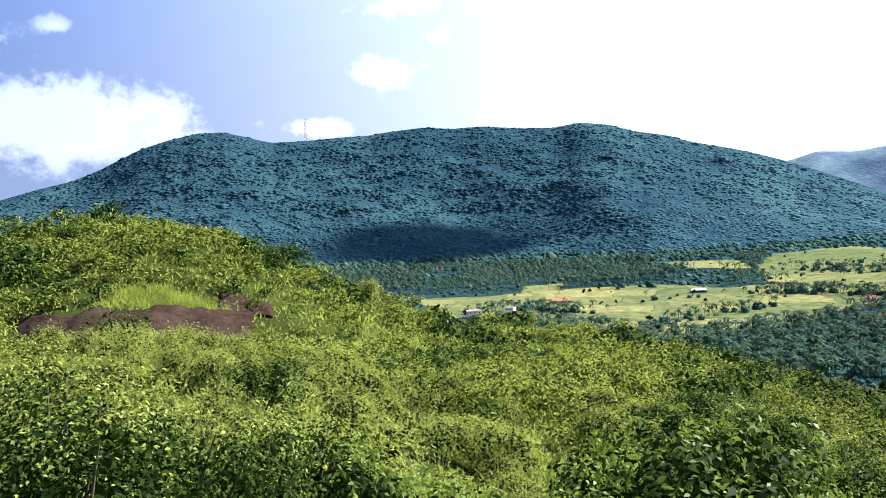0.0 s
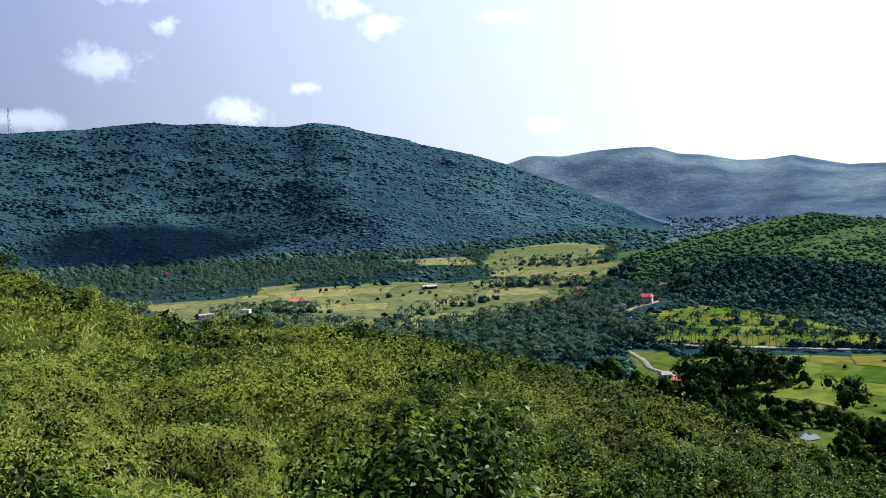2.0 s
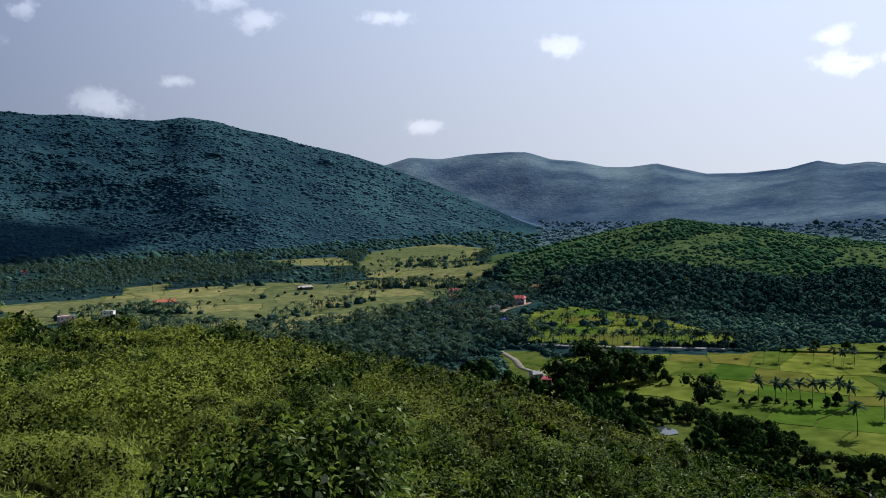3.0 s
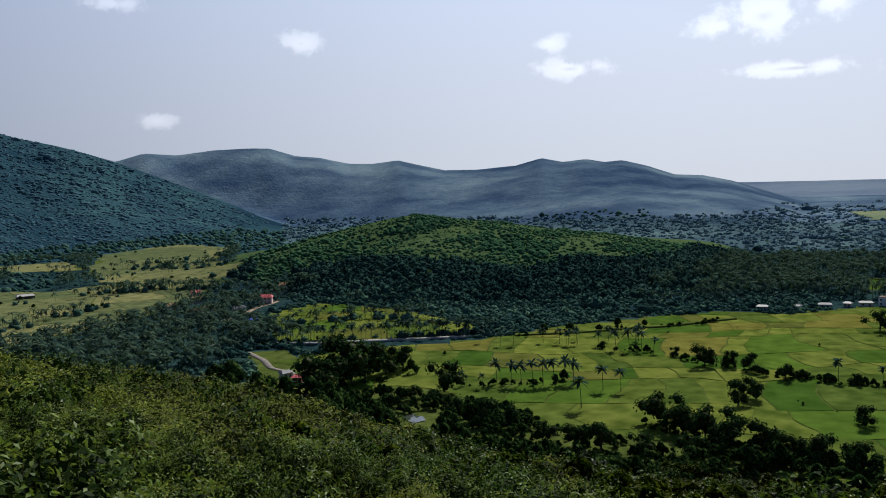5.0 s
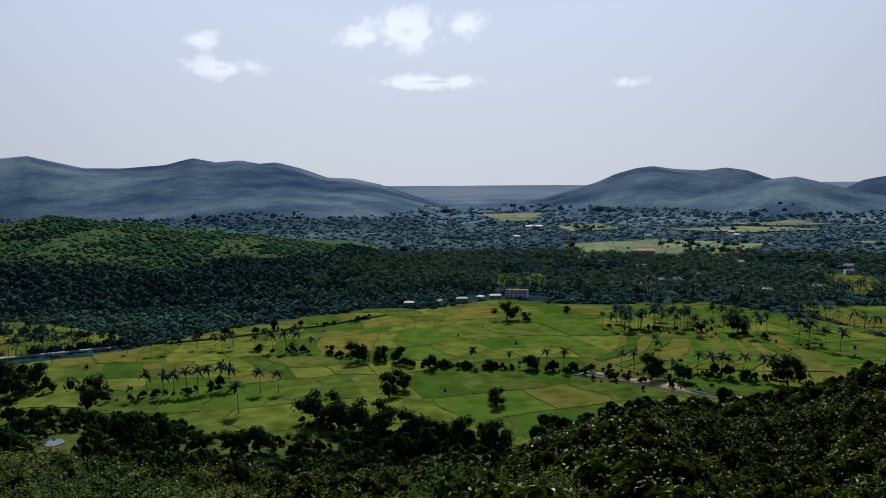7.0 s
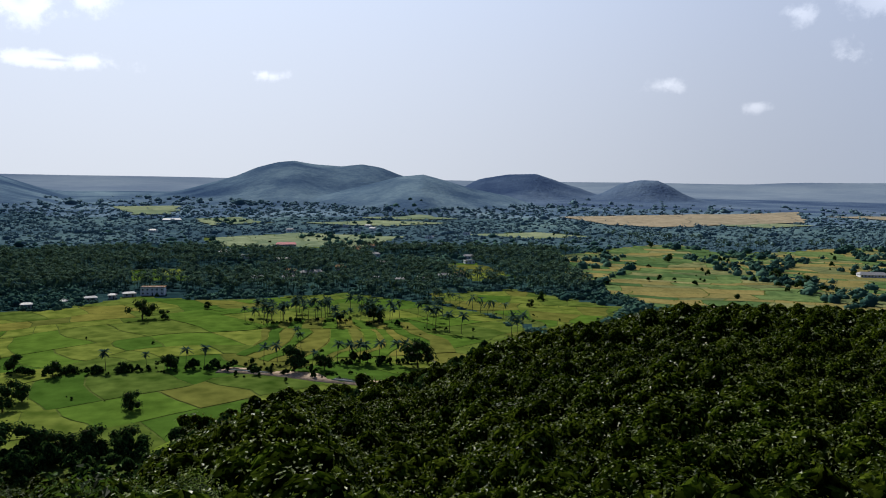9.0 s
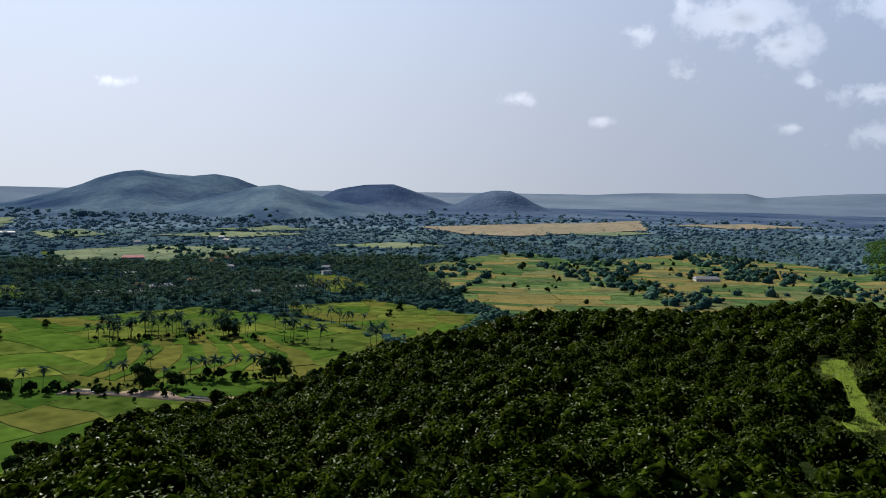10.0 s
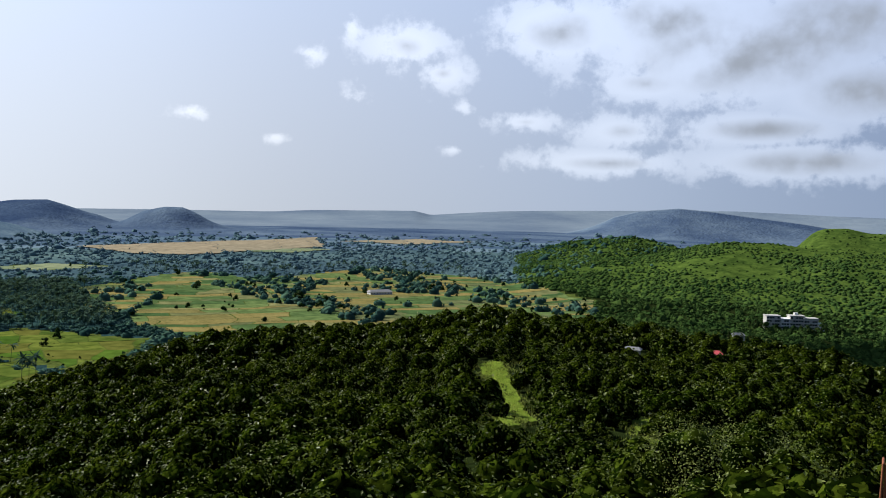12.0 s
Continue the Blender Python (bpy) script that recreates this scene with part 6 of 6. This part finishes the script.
for k in range(4):
    bm = bmesh.new()
    bmesh.ops.create_cone(bm, cap_ends=True, segments=6, radius1=0.008, radius2=0.008, depth=0.008, matrix=pose(0.012, -0.005, 0.9 + 0.1 * k, 90, 0, 0))
    part("bolt", bm, RUST, post)
tagged(post, "rusty brown angle-iron post at the edge of the summit", "post")

# ---- rock slab, water, roads, clearings ----


def sheet(name, rows, mat, lift, label, category, step=6.0, bumpy=0.0, kind="structure"):
    """A flat patch with an uneven outline that follows the land."""
    pts = []
    for (a0, d0), (a1, d1) in zip(rows, rows[1:] + rows[:1]):
        p, q = np.array(place(a0, d0)), np.array(place(a1, d1))
        n = max(1, int(np.linalg.norm(q - p) / step))
        for k in range(n):
            pts.append(p + (q - p) * k / n)
    pts = np.array(pts)
    w = step * 0.35
    pts = pts + np.stack([fbm(pts[:, 0], pts[:, 1], step * 2, 2, 61), fbm(pts[:, 0], pts[:, 1], step * 2, 2, 62)], 1) * w * 2
    bm = bmesh.new()
    vs = [bm.verts.new((p[0], p[1], height_at(*p) + lift)) for p in pts]
    f = bm.faces.new(vs)
    bmesh.ops.triangulate(bm, faces=[f])
    r = bmesh.ops.extrude_face_region(bm, geom=bm.faces[:])
    for v in [g for g in r["geom"] if isinstance(g, bmesh.types.BMVert)]:
        v.co.z -= lift + 0.4
    bmesh.ops.recalc_face_normals(bm, faces=bm.faces[:])
    return tagged(part(name, bm, mat), label, category, kind=kind)


def strip(name, rows, half, mat, lift, label, category, kind="structure"):
    """A road or stream bed along a line of bearing and distance."""
    pts = np.array([place(*r) for r in rows])
    t = np.linspace(0, 1, len(pts))
    tt = np.linspace(0, 1, 8 * len(pts))
    line = np.stack([np.interp(tt, t, pts[:, 0]), np.interp(tt, t, pts[:, 1])], 1)
    line += np.stack([fbm(line[:, 0], line[:, 1], 40, 2, 71), fbm(line[:, 0], line[:, 1], 40, 2, 72)], 1) * 4
    d = np.gradient(line, axis=0)
    nrm = np.stack([-d[:, 1], d[:, 0]], 1) / np.linalg.norm(d, axis=1)[:, None]
    hw = half * (1 + 0.5 * fbm(line[:, 0], line[:, 1], 18, 2, 73))[:, None]
    l, r = line + nrm * hw, line - nrm * hw
    z = np.maximum(land(line[:, 0], line[:, 1]), 0) + lift
    n = len(line)
    v = np.concatenate([np.c_[l, z], np.c_[r, z], np.c_[l, z - lift - 0.3], np.c_[r, z - lift - 0.3]])
    f = []
    for k in range(n - 1):
        f += [(k, k + 1, n + k + 1, n + k), (k, 2 * n + k, 2 * n + k + 1, k + 1), (n + k, n + k + 1, 3 * n + k + 1, 3 * n + k)]
    return tagged(new(name, mesh_of(name, v, f, mat)), label, category, kind=kind)


strip("road", [(27.5, 560), (29.7, 550), (34.4, 541), (39.7, 537), (45.2, 538)], 3.0, ROAD, 0.35, "pale metalled road across the fields between palms", "road")
strip("road_earth", [(30.3, 520), (30.7, 508), (31.8, 471), (33.0, 456), (33.7, 430), (34.2, 405), (35.0, 398)], 1.9, LANE, 0.35, "pale earth road winding past the huts", "road")
strip("road_village", [(28.6, 660), (30.2, 690), (31.0, 720), (32.4, 760)], 2.6, SAND, 0.4, "pale village lane among the palms", "road")
strip("river_bank", [(76.5, 421), (77.9, 417), (81.5, 405), (84.5, 394), (87.6, 383), (90.6, 371)], 6.0, SAND, 0.25, "sandy river bed beside the palms", "river bed")
strip("water_river", [(77.0, 421), (78.6, 415), (80.2, 409)], 1.6, WATER, 0.36, "shallow bright river over sand", "river")
strip("water_river_lower", [(84.6, 394), (86.0, 389), (87.8, 383)], 2.2, WATER, 0.37, "bright shallow pool in the river bed", "river")
strip("canal_bank", [(48.8, 538), (53.1, 548), (58.9, 570), (63.1, 605)], 2.5, BUND, 0.9, "dark grassy canal bank across the fields", "bank")
sheet("verge", [(30.2, 524), (32.6, 524), (34.7, 458), (36.0, 398), (33.8, 384), (31.2, 430)], BUND, 0.12, "rough grass beside the earth road and the huts", "verge", 6.0)
sheet("water_pond", [(40.6, 352), (41.2, 358), (42.0, 353), (42.3, 346), (41.4, 343)], WATER, 0.3, "small bright pond among shrubs", "pond", 2.0)
sheet("yard_earth", [(33.2, 415), (34.8, 413), (36.0, 402), (34.5, 396), (33.2, 402)], DIRT, 0.3, "bare red earth yard by the huts", "yard")
sheet("clearing", [(126.4, 207), (128.0, 212), (128.8, 169), (130.3, 127), (127.9, 106), (127.2, 151)], MEADOW, 0.5, "bright green grass clearing in the wood", "clearing", 3.0)
sheet("clearing_small", [(136.8, 139), (138.3, 142), (138.7, 117), (137.2, 109)], MEADOW, 0.5, "small bright grass gap in the wood", "clearing", 5.0)
sheet("clearing_edge", [(92.7, 400), (94.9, 425), (95.2, 290), (93.6, 285)], MEADOW, 0.5, "bright grass at the edge of the wood", "clearing", 6.0)
sheet("clearing_foot", [(71.6, 300), (74.0, 317), (75.7, 317), (75.3, 305), (72.6, 296)], MEADOW, 0.6, "pale grass at the foot of the hill", "clearing", 4.0)
sheet("clearing_rock", [(-22.6, 116), (-20.5, 122), (-18.5, 121), (-16, 117), (-14.6, 114), (-18, 113.5)], MEADOW, 0.35, "bright grass on the shoulder of the hill", "clearing", 1.5)

# the dark rock slab on the shoulder: a worn, cracked swell of bare stone


def slab(name, a0, a1, d0, d1, high, label):
    na_, nd_ = 60, 22
    aa, dd = np.meshgrid(np.linspace(a0, a1, na_), np.linspace(d0, d1, nd_))
    qx, qy = dd * np.sin(np.radians(aa)), dd * np.cos(np.radians(aa))
    u, w = (aa - (a0 + a1) / 2) / ((a1 - a0) / 2), (dd - (d0 + d1) / 2) / ((d1 - d0) / 2)
    edge = np.clip(1.15 - np.maximum(np.abs(u), np.abs(w)) ** 2 + 0.9 * fbm(qx, qy, 7.0, 3, 8), -0.4, 0.5)
    crack = np.minimum(0, np.abs(fbm(qx, qy, 6.0, 2, 44)) - 0.06) * 5
    zz = land(qx, qy) - 0.3 + edge * high * 2 + fbm(qx, qy, 4.0, 4, 90) * 0.7 + crack
    v = np.stack([qx, qy, zz], 2).reshape(-1, 3)
    i, j = np.meshgrid(np.arange(nd_ - 1), np.arange(na_ - 1), indexing="ij")
    f = np.stack([i * na_ + j, i * na_ + j + 1, (i + 1) * na_ + j + 1, (i + 1) * na_ + j], 2).reshape(-1, 4)
    return tagged(new(name, mesh_of(name, v, f, ROCK)), label, "rock")


slab("rock_outcrop", -27.5, -13.2, 90, 115, 1.7, "dark brown bare rock slab on the hillside among shrubs")
slab("rock_outcrop", -15.6, -11.8, 117, 124, 0.8, "small dark rock above the slab on the hillside")

# clouds over the valley, above the view, that shade the foot of the mountain and the dell below the flats
CLOUD = mottled("cloud_white", (0.85, 0.85, 0.86), (0.9, 0.9, 0.9), 0.004, 1.0)
crng = np.random.default_rng(3)
for name_a, d_, rx_, ry_ in ((-0.8, 1610, 205, 85), (153.5, 640, 110, 70)):
    gx, gy = place(name_a, d_)
    up = 2600.0
    cx_, cy_ = gx + sun_way.x / sun_way.z * up, gy + sun_way.y / sun_way.z * up
    bm = bmesh.new()
    for k in range(26):
        t, rr = crng.uniform(0, 2 * math.pi), math.sqrt(crng.uniform(0, 1))
        bmesh.ops.create_icosphere(bm, subdivisions=2, radius=float(crng.uniform(40, 75)), matrix=Matrix.Translation((rx_ * 0.75 * rr * math.cos(t), ry_ * 0.75 * rr * math.sin(t), float(crng.uniform(0, 45) * (1.2 - rr)))))
    for v in bm.verts:
        v.co += v.co.normalized() * 9 * noise.noise(v.co * 0.02)
    for f in bm.faces:
        f.smooth = True
    ob = tagged(part("cumulus_cloud", bm, CLOUD), "white heaped cumulus cloud drifting over the valley", "cloud", "clouds over the valley")
    ob.matrix_world = pose(cx_, cy_, up + 40, 0, 0, -name_a)

# ---- field plots, laid side by side between bunds ----
frng = np.random.default_rng(12)
strip_no = 0
for (sort, turn, rows), poly in zip(FIELDS, FIELD_POLYS):
    cx, cy = np.mean(poly, 0)
    far = math.hypot(cx, cy)
    farmland = empty("farmland", pose(cx, cy, 0))
    tagged(farmland, {"green": "green and yellowing rice fields parted by grassy bunds", "strips": "narrow green and olive crop strips side by side", "dry": "broad ripe straw-coloured field in the plain", "mixed": "patchwork of green and straw-coloured fields"}[sort], "farmland", kind="structure")
    pw, pd = (10, 130) if sort == "strips" else (25, 34) if far < 700 else (46, 20) if sort == "mixed" else (55, 60) if far < 1200 else (110, 190)
    ta = radians(-turn + frng.uniform(-8, 8))
    ux, uy = math.cos(ta), math.sin(ta)
    us = [ux * p[0] + uy * p[1] for p in poly]
    vs_ = [-uy * p[0] + ux * p[1] for p in poly]
    v0 = min(vs_)
    while v0 < max(vs_):
        v1 = v0 + pd * float(frng.uniform(0.6, 1.4))
        u0 = min(us) - pw * float(frng.uniform(0, 1))
        while u0 < max(us):
            u1 = u0 + pw * float(frng.uniform(0.6, 1.6))
            g = 0.26 + far * 0.0003
            piece = clip_half(clip_half(clip_half(clip_half(poly, ux, uy, u1 - g), -ux, -uy, -u0 - g), -uy, ux, v1 - g), uy, -ux, -v0 - g)
            u0 = u1
            if len(piece) < 3:
                continue
            pts = []
            for (x0, y0), (x1, y1) in zip(piece, piece[1:] + piece[:1]):
                n = max(1, int(math.hypot(x1 - x0, y1 - y0) / 9))
                pts += [(x0 + (x1 - x0) * k / n, y0 + (y1 - y0) * k / n) for k in range(n)]
            if len(pts) < 4:
                continue
            bm = bmesh.new()
            wx, wy = warp(np.array([p[0] for p in pts]), np.array([p[1] for p in pts]))
            lift = float(frng.uniform(0.1, 0.3)) + (0.3 if sort == "strips" else 0.0) + (1.5 if far > 1500 else 0.0)
            zz = np.maximum(land(wx, wy), 0) + lift if far > 900 else np.full(len(wx), lift)
            try:
                f = bm.faces.new([bm.verts.new((a_ - cx, b_ - cy, c_)) for a_, b_, c_ in zip(wx, wy, zz)])
            except ValueError:
                bm.free()
                continue
            bmesh.ops.triangulate(bm, faces=[f])
            for t in bm.faces:
                if t.normal.z < 0:
                    t.normal_flip()
            dry = sort == "dry" or (sort == "mixed" and frng.uniform() < 0.36)
            strip_no += 1
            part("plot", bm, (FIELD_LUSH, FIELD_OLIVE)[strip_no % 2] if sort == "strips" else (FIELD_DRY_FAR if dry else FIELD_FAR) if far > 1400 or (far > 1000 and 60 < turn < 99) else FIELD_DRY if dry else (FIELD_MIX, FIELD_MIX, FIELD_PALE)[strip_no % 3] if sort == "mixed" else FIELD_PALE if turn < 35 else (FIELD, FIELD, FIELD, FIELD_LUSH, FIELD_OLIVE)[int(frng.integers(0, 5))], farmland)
        v0 = v1
